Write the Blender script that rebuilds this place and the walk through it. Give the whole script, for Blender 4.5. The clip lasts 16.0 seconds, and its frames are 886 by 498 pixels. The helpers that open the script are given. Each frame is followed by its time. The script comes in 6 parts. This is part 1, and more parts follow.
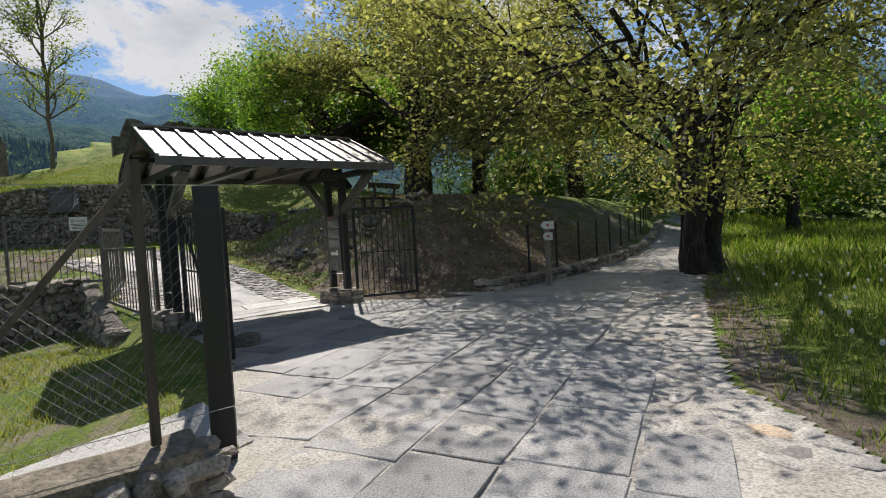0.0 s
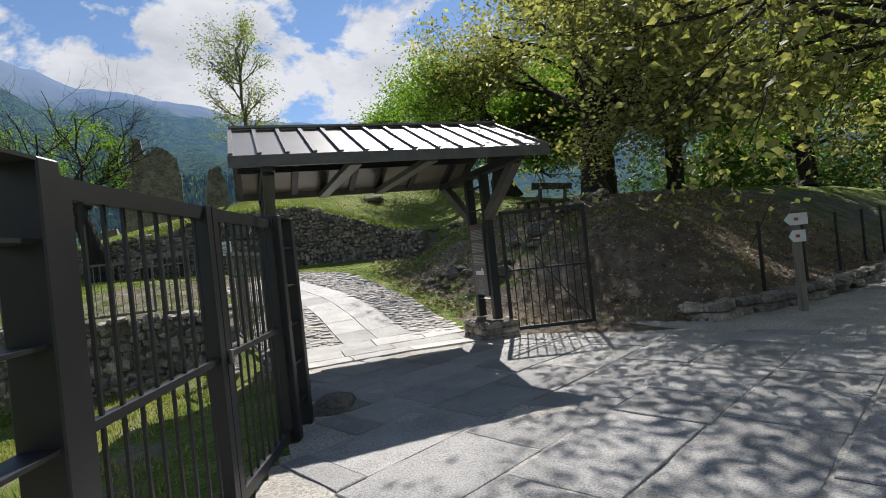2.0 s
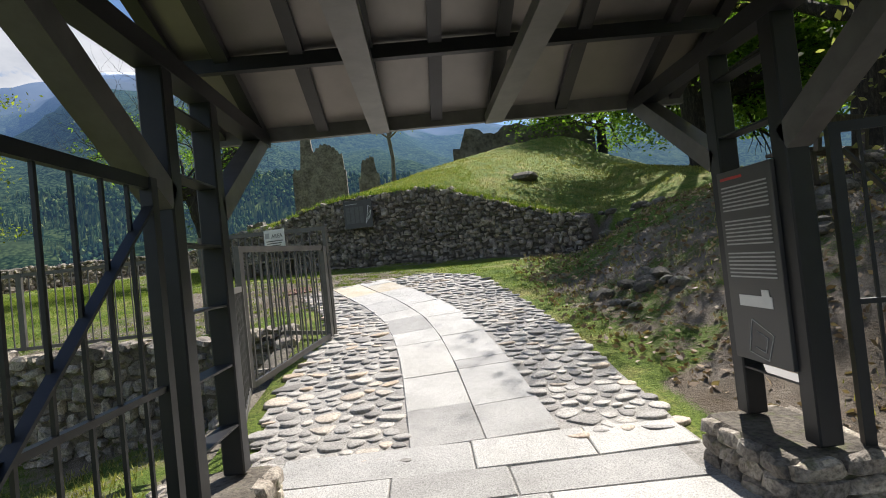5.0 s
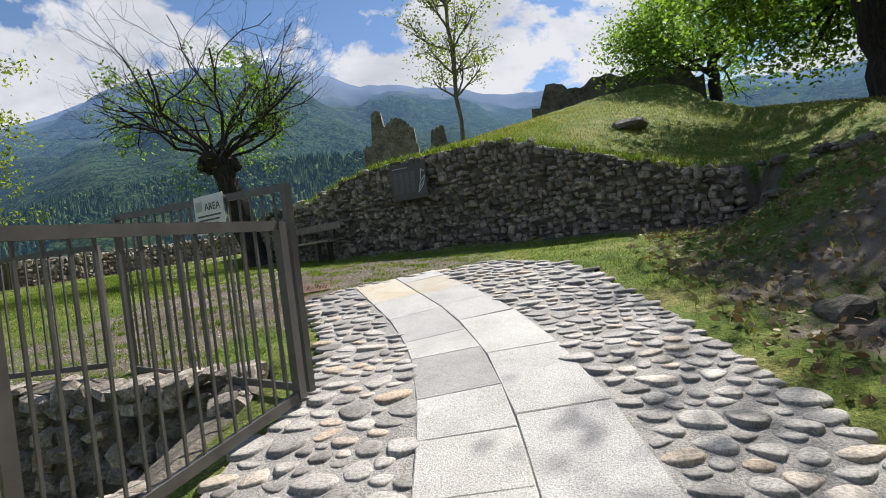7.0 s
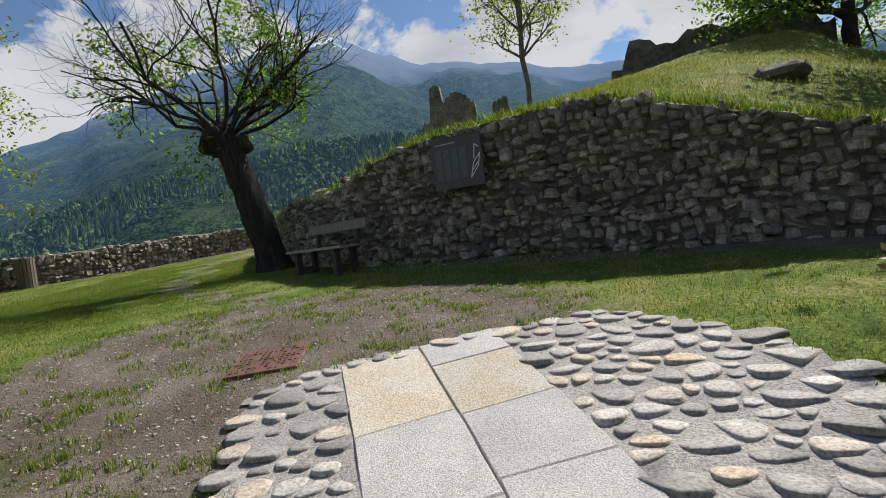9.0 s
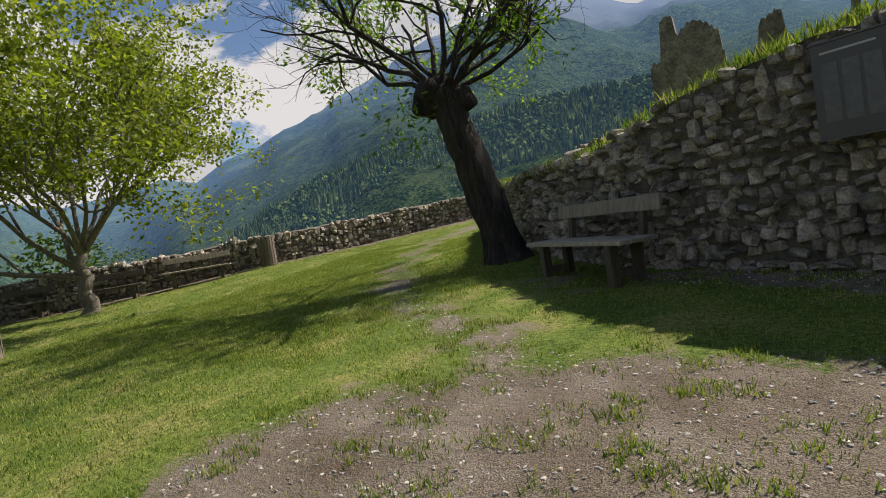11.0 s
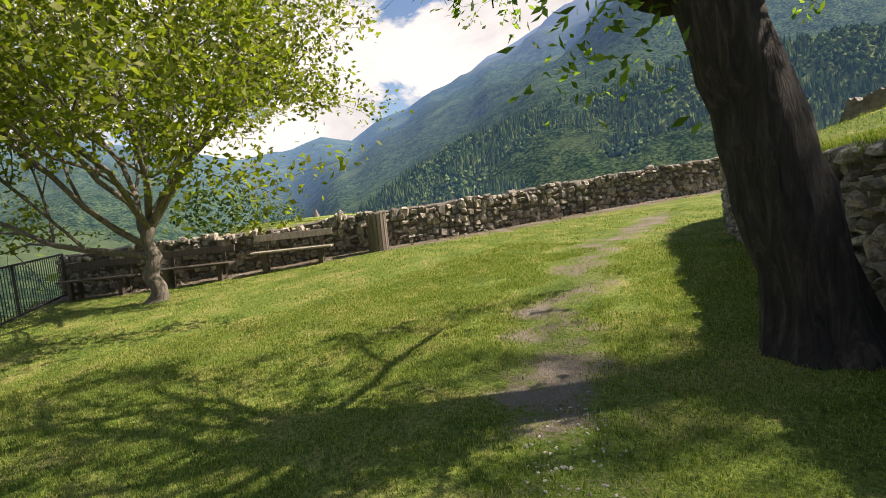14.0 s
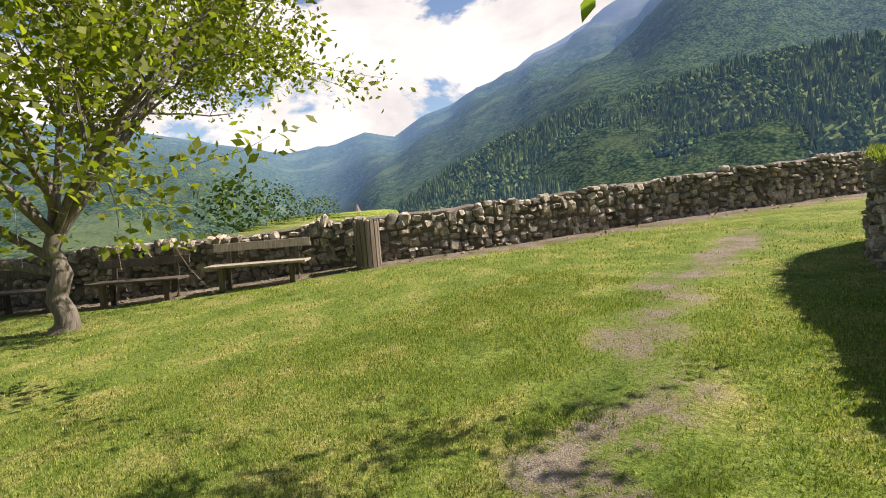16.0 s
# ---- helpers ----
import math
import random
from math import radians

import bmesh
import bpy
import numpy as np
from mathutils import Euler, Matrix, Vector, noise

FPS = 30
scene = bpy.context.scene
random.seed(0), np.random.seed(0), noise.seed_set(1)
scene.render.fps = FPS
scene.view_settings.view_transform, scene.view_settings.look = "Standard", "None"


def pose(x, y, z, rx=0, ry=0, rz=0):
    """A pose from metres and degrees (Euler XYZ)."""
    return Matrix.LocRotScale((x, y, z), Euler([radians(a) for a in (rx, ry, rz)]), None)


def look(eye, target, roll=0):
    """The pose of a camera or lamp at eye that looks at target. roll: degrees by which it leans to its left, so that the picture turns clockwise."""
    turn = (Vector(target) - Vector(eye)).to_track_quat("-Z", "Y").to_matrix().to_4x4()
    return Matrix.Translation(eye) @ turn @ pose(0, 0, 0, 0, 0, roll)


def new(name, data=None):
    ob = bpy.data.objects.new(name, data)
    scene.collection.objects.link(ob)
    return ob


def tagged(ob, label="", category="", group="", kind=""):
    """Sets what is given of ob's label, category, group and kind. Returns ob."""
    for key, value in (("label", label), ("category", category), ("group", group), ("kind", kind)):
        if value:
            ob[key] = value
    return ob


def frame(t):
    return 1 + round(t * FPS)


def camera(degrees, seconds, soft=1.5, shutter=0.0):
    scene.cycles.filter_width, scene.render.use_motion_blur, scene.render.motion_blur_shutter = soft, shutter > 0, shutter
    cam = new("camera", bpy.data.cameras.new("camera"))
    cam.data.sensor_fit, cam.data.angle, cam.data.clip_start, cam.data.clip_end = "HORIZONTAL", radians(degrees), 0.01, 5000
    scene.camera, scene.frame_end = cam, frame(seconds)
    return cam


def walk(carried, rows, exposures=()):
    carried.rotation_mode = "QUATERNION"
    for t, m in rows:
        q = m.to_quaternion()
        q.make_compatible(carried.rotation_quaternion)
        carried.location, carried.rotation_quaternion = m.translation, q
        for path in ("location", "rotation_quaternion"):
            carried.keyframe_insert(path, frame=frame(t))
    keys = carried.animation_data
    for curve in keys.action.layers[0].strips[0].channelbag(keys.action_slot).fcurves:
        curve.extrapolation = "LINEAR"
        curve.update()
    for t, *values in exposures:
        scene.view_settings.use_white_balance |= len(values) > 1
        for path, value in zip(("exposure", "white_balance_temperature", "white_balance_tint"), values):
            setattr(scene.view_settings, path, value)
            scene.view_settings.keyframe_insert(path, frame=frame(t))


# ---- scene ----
cam = camera(79.1, 16.0, soft=1.0)
METRES, EYE, TILT, LEAN, TURN = 25.0, 1.44, 0.0, 0.0, -39.3
ROWS = [
    (0.0, 0.0, 0.0, 0.0, -0.16, -2.86, 3.16),
    (0.5, 0.0044, 0.025, -0.0013, 2.99, -1.99, 4.05),
    (1.0, 0.0066, 0.0508, -0.0027, 8.18, -1.23, 5.09),
    (1.5, 0.0062, 0.0786, -0.0033, 14.27, -0.33, 5.6),
    (2.0, 0.0036, 0.1059, -0.0037, 19.52, 0.08, 6.02),
    (2.5, -0.0034, 0.1361, -0.0044, 23.36, 0.36, 5.74),
    (3.0, -0.0135, 0.1652, -0.0052, 26.96, 0.61, 5.31),
    (3.5, -0.026, 0.1946, -0.0051, 29.43, 1.01, 5.0),
    (4.0, -0.0368, 0.2239, -0.004, 32.96, 1.45, 5.41),
    (6.5, -0.1267, 0.3652, -0.0039, 41.99, -0.03, 6.47),
    (7.0, -0.1484, 0.3922, -0.0018, 45.72, -0.32, 7.1),
    (7.5, -0.1735, 0.4169, 0.001, 49.16, -0.6, 7.93),
    (8.0, -0.1938, 0.4431, 0.0046, 49.26, -0.85, 7.8),
    (8.5, -0.2147, 0.4653, 0.0092, 49.91, -1.16, 7.55),
    (9.0, -0.2397, 0.4836, 0.015, 52.45, -1.78, 7.33),
    (9.5, -0.2657, 0.4987, 0.0203, 57.06, -1.91, 7.39),
    (10.0, -0.2951, 0.5066, 0.0255, 63.39, -2.22, 8.18),
    (12.5, -0.4507, 0.5301, 0.0429, 84.94, -4.27, 7.56),
    (13.0, -0.4779, 0.5344, 0.0472, 86.42, -4.69, 6.64),
    (13.5, -0.5083, 0.537, 0.05, 88.17, -5.08, 6.15),
    (14.0, -0.5388, 0.5427, 0.0521, 89.75, -4.89, 5.92),
    (14.5, -0.5702, 0.5456, 0.0546, 91.28, -5.05, 5.62),
    (15.0, -0.6012, 0.5523, 0.0553, 91.95, -5.15, 5.21),
    (15.5, -0.6316, 0.5589, 0.0555, 92.64, -5.12, 4.98),
    (16.0, -0.661, 0.5682, 0.0567, 94.1, -4.8, 4.51),
]
walk(cam, [(t, pose(0, 0, EYE, TILT, LEAN, TURN) @ pose(METRES * x, METRES * y, METRES * z, 90 + pitch, roll, yaw)) for t, x, y, z, yaw, pitch, roll in ROWS],
     exposures=[(0.0, 0.46, 6500, 12), (1.5, 0.5, 6300, 12), (3.0, 0.74, 6400, 12), (6.5, 0.76, 6400, 12), (7.5, 0.46, 6350, 12), (8.5, 0.4, 6400, 12), (10.0, 0.25, 6500, 12), (12.5, 0.92, 7400, 17), (16.0, 1.0, 7300, 17)])

# ---- world and sun ----
SUN_AZ, SUN_EL = 28.5, 46.0      # degrees: azimuth from +y towards +x, height
world = bpy.data.worlds.new("sky")
scene.world = world
world.use_nodes = True
wn, wl = world.node_tree.nodes, world.node_tree.links
sky = wn.new("ShaderNodeTexSky")
sky.sky_type = "NISHITA"
sky.sun_disc = False
sky.sun_elevation = radians(SUN_EL)
sky.sun_rotation = radians(SUN_AZ)
sky.air_density, sky.dust_density, sky.ozone_density = 1.0, 0.05, 4.0

# broken cumulus over the sky, by direction
tc = wn.new("ShaderNodeTexCoord")
sp = wn.new("ShaderNodeSeparateXYZ")
wl.new(tc.outputs["Generated"], sp.inputs[0])


def wmath(op, a, b, clamp=False):
    m = wn.new("ShaderNodeMath")
    m.operation, m.use_clamp = op, clamp
    for sock, v in ((m.inputs[0], a), (m.inputs[1], b)):
        if isinstance(v, (int, float)):
            sock.default_value = v
        else:
            wl.new(v, sock)
    return m.outputs[0]


def cloud_noise(scale, detail, off):
    mp = wn.new("ShaderNodeMapping")
    mp.inputs["Location"].default_value = off
    mp.inputs["Scale"].default_value = (1.0, 1.0, 1.9)
    wl.new(tc.outputs["Generated"], mp.inputs[0])
    nz = wn.new("ShaderNodeTexNoise")
    nz.inputs["Scale"].default_value, nz.inputs["Detail"].default_value, nz.inputs["Roughness"].default_value = scale, detail, 0.6
    nz.inputs["Distortion"].default_value = 0.25
    wl.new(mp.outputs[0], nz.inputs["Vector"])
    return nz.outputs[0]


puffs = cloud_noise(3.7, 12, (0.35, 0.2, 0.1))
west = wmath("ADD", wmath("MULTIPLY", sp.outputs[0], -0.82), wmath("MULTIPLY", sp.outputs[1], 0.57))
bank_ = wmath("MULTIPLY", wmath("SUBTRACT", west, 0.75), 0.3, True)
low_ = wmath("MULTIPLY", wmath("SUBTRACT", 0.34, sp.outputs[2]), 0.2)
cover = wmath("MULTIPLY", wmath("SUBTRACT", wmath("ADD", wmath("ADD", puffs, bank_), low_), 0.485), 20.0, True)
under = wmath("MULTIPLY", wmath("SUBTRACT", cloud_noise(3.7, 12, (0.32, 0.16, -0.05)), 0.47), 3.5, True)
body = wn.new("ShaderNodeMix")
body.data_type = "RGBA"
wl.new(under, body.inputs[0])
body.inputs[6].default_value, body.inputs[7].default_value = (7.0, 7.1, 7.3, 1), (4.0, 4.3, 4.8, 1)
full = wn.new("ShaderNodeMix")
full.data_type = "RGBA"
wl.new(cover, full.inputs[0])
wl.new(sky.outputs[0], full.inputs[6])
wl.new(body.outputs[2], full.inputs[7])
wl.new(full.outputs[2], wn["Background"].inputs[0])
wn["Background"].inputs[1].default_value = 0.075
sun = new("sun", bpy.data.lights.new("sun", "SUN"))
sun.data.energy, sun.data.angle, sun.data.color = 5.0, radians(0.55), (1.0, 0.95, 0.87)
az, el = radians(SUN_AZ), radians(SUN_EL)
sun_dir = Vector((math.sin(az) * math.cos(el), math.cos(az) * math.cos(el), math.sin(el)))
sun.matrix_world = look(sun_dir * 60, (0, 0, 0))


# ---- material helpers ----
def material(name, build):
    m = bpy.data.materials.new(name)
    m.use_nodes = True
    nt = m.node_tree
    build(nt, nt.nodes, nt.links, nt.nodes["Principled BSDF"])
    return m


def coords(nt, scale=1.0, kind="Object"):
    tc = nt.nodes.new("ShaderNodeTexCoord")
    mp = nt.nodes.new("ShaderNodeMapping")
    mp.inputs["Scale"].default_value = (scale,) * 3 if isinstance(scale, (int, float)) else scale
    nt.links.new(tc.outputs[kind], mp.inputs[0])
    return mp.outputs[0]


def world_coords(nt, scale=1.0):
    g = nt.nodes.new("ShaderNodeNewGeometry")
    mp = nt.nodes.new("ShaderNodeMapping")
    mp.inputs["Scale"].default_value = (scale,) * 3 if isinstance(scale, (int, float)) else scale
    nt.links.new(g.outputs["Position"], mp.inputs[0])
    return mp.outputs[0]


def noise_tex(nt, vec, scale, detail=4, rough=0.6, dist=0.0):
    n = nt.nodes.new("ShaderNodeTexNoise")
    n.inputs["Scale"].default_value = scale
    n.inputs["Detail"].default_value = detail
    n.inputs["Roughness"].default_value = rough
    n.inputs["Distortion"].default_value = dist
    nt.links.new(vec, n.inputs["Vector"])
    return n.outputs[0]


def ramp(nt, fac, *stops):
    r = nt.nodes.new("ShaderNodeValToRGB")
    e = r.color_ramp.elements
    while len(e) < len(stops):
        e.new(0.5)
    for el_, (p, c) in zip(e, stops):
        el_.position = p
        el_.color = (*c, 1) if len(c) == 3 else c
    nt.links.new(fac, r.inputs[0])
    return r.outputs[0]


def mix(nt, fac, a, b, mode="MIX"):
    m = nt.nodes.new("ShaderNodeMix")
    m.data_type, m.blend_type = "RGBA", mode
    for sock, v in ((m.inputs[0], fac), (m.inputs[6], a), (m.inputs[7], b)):
        if isinstance(v, (int, float)):
            sock.default_value = v
        elif isinstance(v, tuple):
            sock.default_value = (*v, 1) if len(v) == 3 else v
        else:
            nt.links.new(v, sock)
    return m.outputs[2]


def bump(nt, height, strength=0.5, dist=0.02):
    b = nt.nodes.new("ShaderNodeBump")
    b.inputs["Strength"].default_value = strength
    b.inputs["Distance"].default_value = dist
    nt.links.new(height, b.inputs["Height"])
    return b.outputs[0]


def math_node(nt, op, a, b=0.0, clamp=False):
    m = nt.nodes.new("ShaderNodeMath")
    m.operation, m.use_clamp = op, clamp
    for sock, v in ((m.inputs[0], a), (m.inputs[1], b)):
        if isinstance(v, (int, float)):
            sock.default_value = v
        else:
            nt.links.new(v, sock)
    return m.outputs[0]


def random_value(nt):
    return nt.nodes.new("ShaderNodeObjectInfo").outputs["Random"]


def island_value(nt):
    return nt.nodes.new("ShaderNodeNewGeometry").outputs["Random Per Island"]


def stone_look(name, dark, mid, light, rough=0.85, grain=60.0, blotch=2.5, bump_s=0.5, per="object", warm=None, lichen=0.0, soft=False):
    def build(nt, n, l, b):
        v = world_coords(nt)
        big = noise_tex(nt, v, blotch, 5, 0.65)
        fine = noise_tex(nt, v, grain, 3, 0.7)
        c = ramp(nt, big, (0.3, dark), (0.5, mid), (0.72, light))
        g = ramp(nt, fine, (0.36, (0.4, 0.4, 0.4)), (0.5, (1.0, 1.0, 1.0)), (0.66, (1.4, 1.4, 1.4)))
        c = mix(nt, 0.7, c, g, "MULTIPLY")
        r = random_value(nt) if per == "object" else island_value(nt)
        tone = ramp(nt, r, (0.0, (0.5, 0.49, 0.48)), (0.4, (0.9, 0.9, 0.9)), (0.8, (1.2, 1.18, 1.14)), (1.0, warm or (1.2, 1.17, 1.1)))
        c = mix(nt, 0.55 if soft else 1.0, c, tone, "MULTIPLY")
        if lichen:
            spots = noise_tex(nt, v, 9.0, 3, 0.5)
            c = mix(nt, ramp(nt, spots, (0.58, (0, 0, 0)), (0.66, (lichen,) * 3)), c, (0.12, 0.13, 0.05))
        l.new(c, b.inputs["Base Color"])
        b.inputs["Roughness"].default_value = rough
        h = math_node(nt, "ADD", math_node(nt, "MULTIPLY", big, 1.5), fine)
        l.new(bump(nt, h, bump_s, 0.015), b.inputs["Normal"])
    return material(name, build)


def plain(name, colour, rough=0.6, metal=0.0, spots=0.25, scale=18.0, bump_s=0.15):
    def build(nt, n, l, b):
        v = world_coords(nt)
        a = noise_tex(nt, v, scale, 4)
        c2 = tuple(x * (1 - spots) for x in colour)
        l.new(ramp(nt, a, (0.35, c2), (0.65, colour)), b.inputs["Base Color"])
        b.inputs["Roughness"].default_value = rough
        b.inputs["Metallic"].default_value = metal
        l.new(bump(nt, noise_tex(nt, v, scale * 8, 2), bump_s, 0.002), b.inputs["Normal"])
    return material(name, build)


def wood_look(name, dark, light, grain=(3, 3, 40), rough=0.75, axis=(30, 30, 2)):
    def build(nt, n, l, b):
        v = coords(nt, axis)
        a = noise_tex(nt, v, 1.0, 6, 0.65, 0.6)
        c = ramp(nt, a, (0.3, dark), (0.7, light))
        r = random_value(nt)
        c = mix(nt, 1.0, c, ramp(nt, r, (0, (0.75, 0.75, 0.75)), (1, (1.15, 1.13, 1.1))), "MULTIPLY")
        l.new(c, b.inputs["Base Color"])
        b.inputs["Roughness"].default_value = rough
        l.new(bump(nt, a, 0.6, 0.008), b.inputs["Normal"])
    return material(name, build)


# ---- mesh helpers ----
def obj(name, bm, mat, parent=None, label="", smooth=False):
    me = bpy.data.meshes.new(name)
    bm.to_mesh(me)
    bm.free()
    for m in (mat if isinstance(mat, (list, tuple)) else [mat]):
        me.materials.append(m)
    if smooth:
        for p in me.polygons:
            p.use_smooth = True
    ob = new(name, me)
    if parent is not None:
        ob.parent = parent
    if label:
        tagged(ob, label)
    return ob


def part(name, bm, mat, parent, label="", smooth=False):
    return obj(name, bm, mat, parent, label, smooth)


def thing(name, m, label, category, group="", kind=""):
    e = new(name)
    e.empty_display_size = 0.1
    e.matrix_world = m
    return tagged(e, label, category, group, kind)


def add_box(bm, x0, y0, z0, x1, y1, z1, m=None, bevel=0.0):
    r = bmesh.ops.create_cube(bm, size=1.0)
    vs = r["verts"]
    t = Matrix.Translation(((x0 + x1) / 2, (y0 + y1) / 2, (z0 + z1) / 2)) @ Matrix.Diagonal((abs(x1 - x0), abs(y1 - y0), abs(z1 - z0), 1))
    bmesh.ops.transform(bm, matrix=(m @ t) if m is not None else t, verts=vs)
    if bevel:
        es = list({e for v in vs for e in v.link_edges})
        bmesh.ops.bevel(bm, geom=es, offset=bevel, segments=1, affect="EDGES")
    return bm


def box(x0, y0, z0, x1, y1, z1, bevel=0.0, m=None):
    return add_box(bmesh.new(), x0, y0, z0, x1, y1, z1, m, bevel)


def bar(bm, a, b, w, d=None, up=(0, 0, 1)):
    """A beam of section w by d from a to b."""
    a, b = Vector(a), Vector(b)
    d = w if d is None else d
    z = (b - a).normalized()
    u = Vector(up)
    if abs(z.dot(u)) > 0.98:
        u = Vector((0, 1, 0))
    x = u.cross(z).normalized()
    y = z.cross(x)
    m = Matrix.Translation((a + b) / 2) @ Matrix((x, y, z)).transposed().to_4x4()
    L = (b - a).length
    return add_box(bm, -w / 2, -d / 2, -L / 2, w / 2, d / 2, L / 2, m)


def tube(bm, pts, radii, sides=6):
    """A tapered limb through pts."""
    rings = []
    prev = None
    for i, (p, r) in enumerate(zip(pts, radii)):
        a = pts[max(i - 1, 0)]
        c = pts[min(i + 1, len(pts) - 1)]
        z = (c - a).normalized()
        if prev is None:
            prev = z.orthogonal().normalized()
        x = (prev - z * prev.dot(z)).normalized()
        prev = x
        y = z.cross(x)
        rings.append([bm.verts.new(p + (x * math.cos(2 * math.pi * k / sides) + y * math.sin(2 * math.pi * k / sides)) * r) for k in range(sides)])
    for r0, r1 in zip(rings, rings[1:]):
        for k in range(sides):
            bm.faces.new((r0[k], r0[(k + 1) % sides], r1[(k + 1) % sides], r1[k]))
    bm.faces.new(rings[-1])
    return bm


# ---- plan: lines and heights ----
def smooth01(a, b, x):
    t = min(max((x - a) / (b - a), 0.0), 1.0)
    return t * t * (3 - 2 * t)


def line_at(pts, s):
    """The point at length s along a polyline, and the direction there."""
    for (x0, y0), (x1, y1) in zip(pts, pts[1:]):
        L = math.hypot(x1 - x0, y1 - y0)
        if s <= L or (x1, y1) == pts[-1]:
            k = s / L
            return (x0 + (x1 - x0) * k, y0 + (y1 - y0) * k), ((x1 - x0) / L, (y1 - y0) / L)
        s -= L


def line_length(pts):
    return sum(math.hypot(b[0] - a[0], b[1] - a[1]) for a, b in zip(pts, pts[1:]))


def line_dist(pts, x, y):
    """Distance to a polyline, its side (positive: left of its direction) and the length along it."""
    best = (1e9, 1, 0)
    run = 0.0
    for (x0, y0), (x1, y1) in zip(pts, pts[1:]):
        dx, dy = x1 - x0, y1 - y0
        L = math.hypot(dx, dy)
        k = min(max(((x - x0) * dx + (y - y0) * dy) / (L * L), 0), 1)
        d = math.hypot(x - x0 - k * dx, y - y0 - k * dy)
        if d < best[0]:
            best = (d, 1 if dx * (y - y0) - dy * (x - x0) >= 0 else -1, run + k * L)
        run += L
    return best


def rounded(pts, rounds=2):
    for _ in range(rounds):
        out = [pts[0]]
        for a, b in zip(pts, pts[1:]):
            out += [(a[0] * 0.75 + b[0] * 0.25, a[1] * 0.75 + b[1] * 0.25), (a[0] * 0.25 + b[0] * 0.75, a[1] * 0.25 + b[1] * 0.75)]
        pts = out + [pts[-1]]
    return pts


# the retaining wall's foot, from its low end beside the path round to the north
WALL = rounded([(6.9, 18.4), (5.2, 19.3), (3.4, 20.2), (1.3, 21.0), (-1.0, 22.1), (-2.9, 23.95), (-4.4, 26.2), (-5.9, 28.6), (-6.3, 30.5), (-4.5, 33.5)])
WALL_L = line_length(WALL)
# the parapet at the lawn's far edge
PARAPET = rounded([(-18.9, 20.1), (-17.2, 21.8), (-14.6, 25.2), (-13.0, 27.8), (-12.2, 30.2), (-11.0, 32.8), (-8.6, 36.5), (-7.5, 40.0)])
# where the hillside begins to fall away
DROP = [(-8.5, -8.0), (-8.8, 14.3), (-10.6, 16.9), (-12.8, 18.0), (-18.9, 20.1)] + PARAPET[1:]
# the foot of the bank beside the path
BANK = rounded([(5.9, 27.0), (5.5, 18.8), (4.75, 16.4), (4.75, 13.0), (5.4, 9.9), (6.6, 9.0), (7.9, 7.1), (16.0, 9.6), (25.0, 13.4), (45.0, 24.0), (120.0, 65.0)], 1)


# the right-hand edge of the paving
KERB = [(2.2, -6.0), (3.5, 0.6), (4.5, 1.9), (7.2, 3.3), (9.2, 4.3), (14.0, 6.4), (25.0, 12.2), (60.0, 30.0)]


def base_height(x, y):
    """The lawn and path without the mound and the pit."""
    z = 0.0
    z += 0.46 * smooth01(9.3, 13.8, y) + 0.62 * smooth01(12.2, 18.0, y) + 0.3 * smooth01(15.0, 22.0, y)
    z += 0.42 * smooth01(21.0, 28.0, y) + 0.55 * smooth01(27.0, 38.0, y)
    return z


HILL = [(70.0, 34.0), (32.0, 21.5), (16.0, 18.4), (11.0, 17.5), (8.5, 17.8)] + WALL
HILL_0 = line_length(HILL) - WALL_L


def wall_top(s):
    """The wall's top by the length along it; before its start, the grassy edge of the hill."""
    return 2.02 + 1.26 * smooth01(-0.4, 4.5, s) - 0.5 * smooth01(6.2, 9.5, s) + 0.25 * smooth01(12.0, 18.0, s)


PIT_EDGE = 14.02


def pit_mask(x, y):
    """1 inside the sunken ground beside the path."""
    return min(smooth01(1.62, 0.9, x) if y < 9.3 else smooth01(1.45, 1.28, x), smooth01(PIT_EDGE, PIT_EDGE - 0.22, y - 0.1 * max(0.0, -x - 2.0)), smooth01(-16, -13, x), smooth01(3.1, 4.2, y))


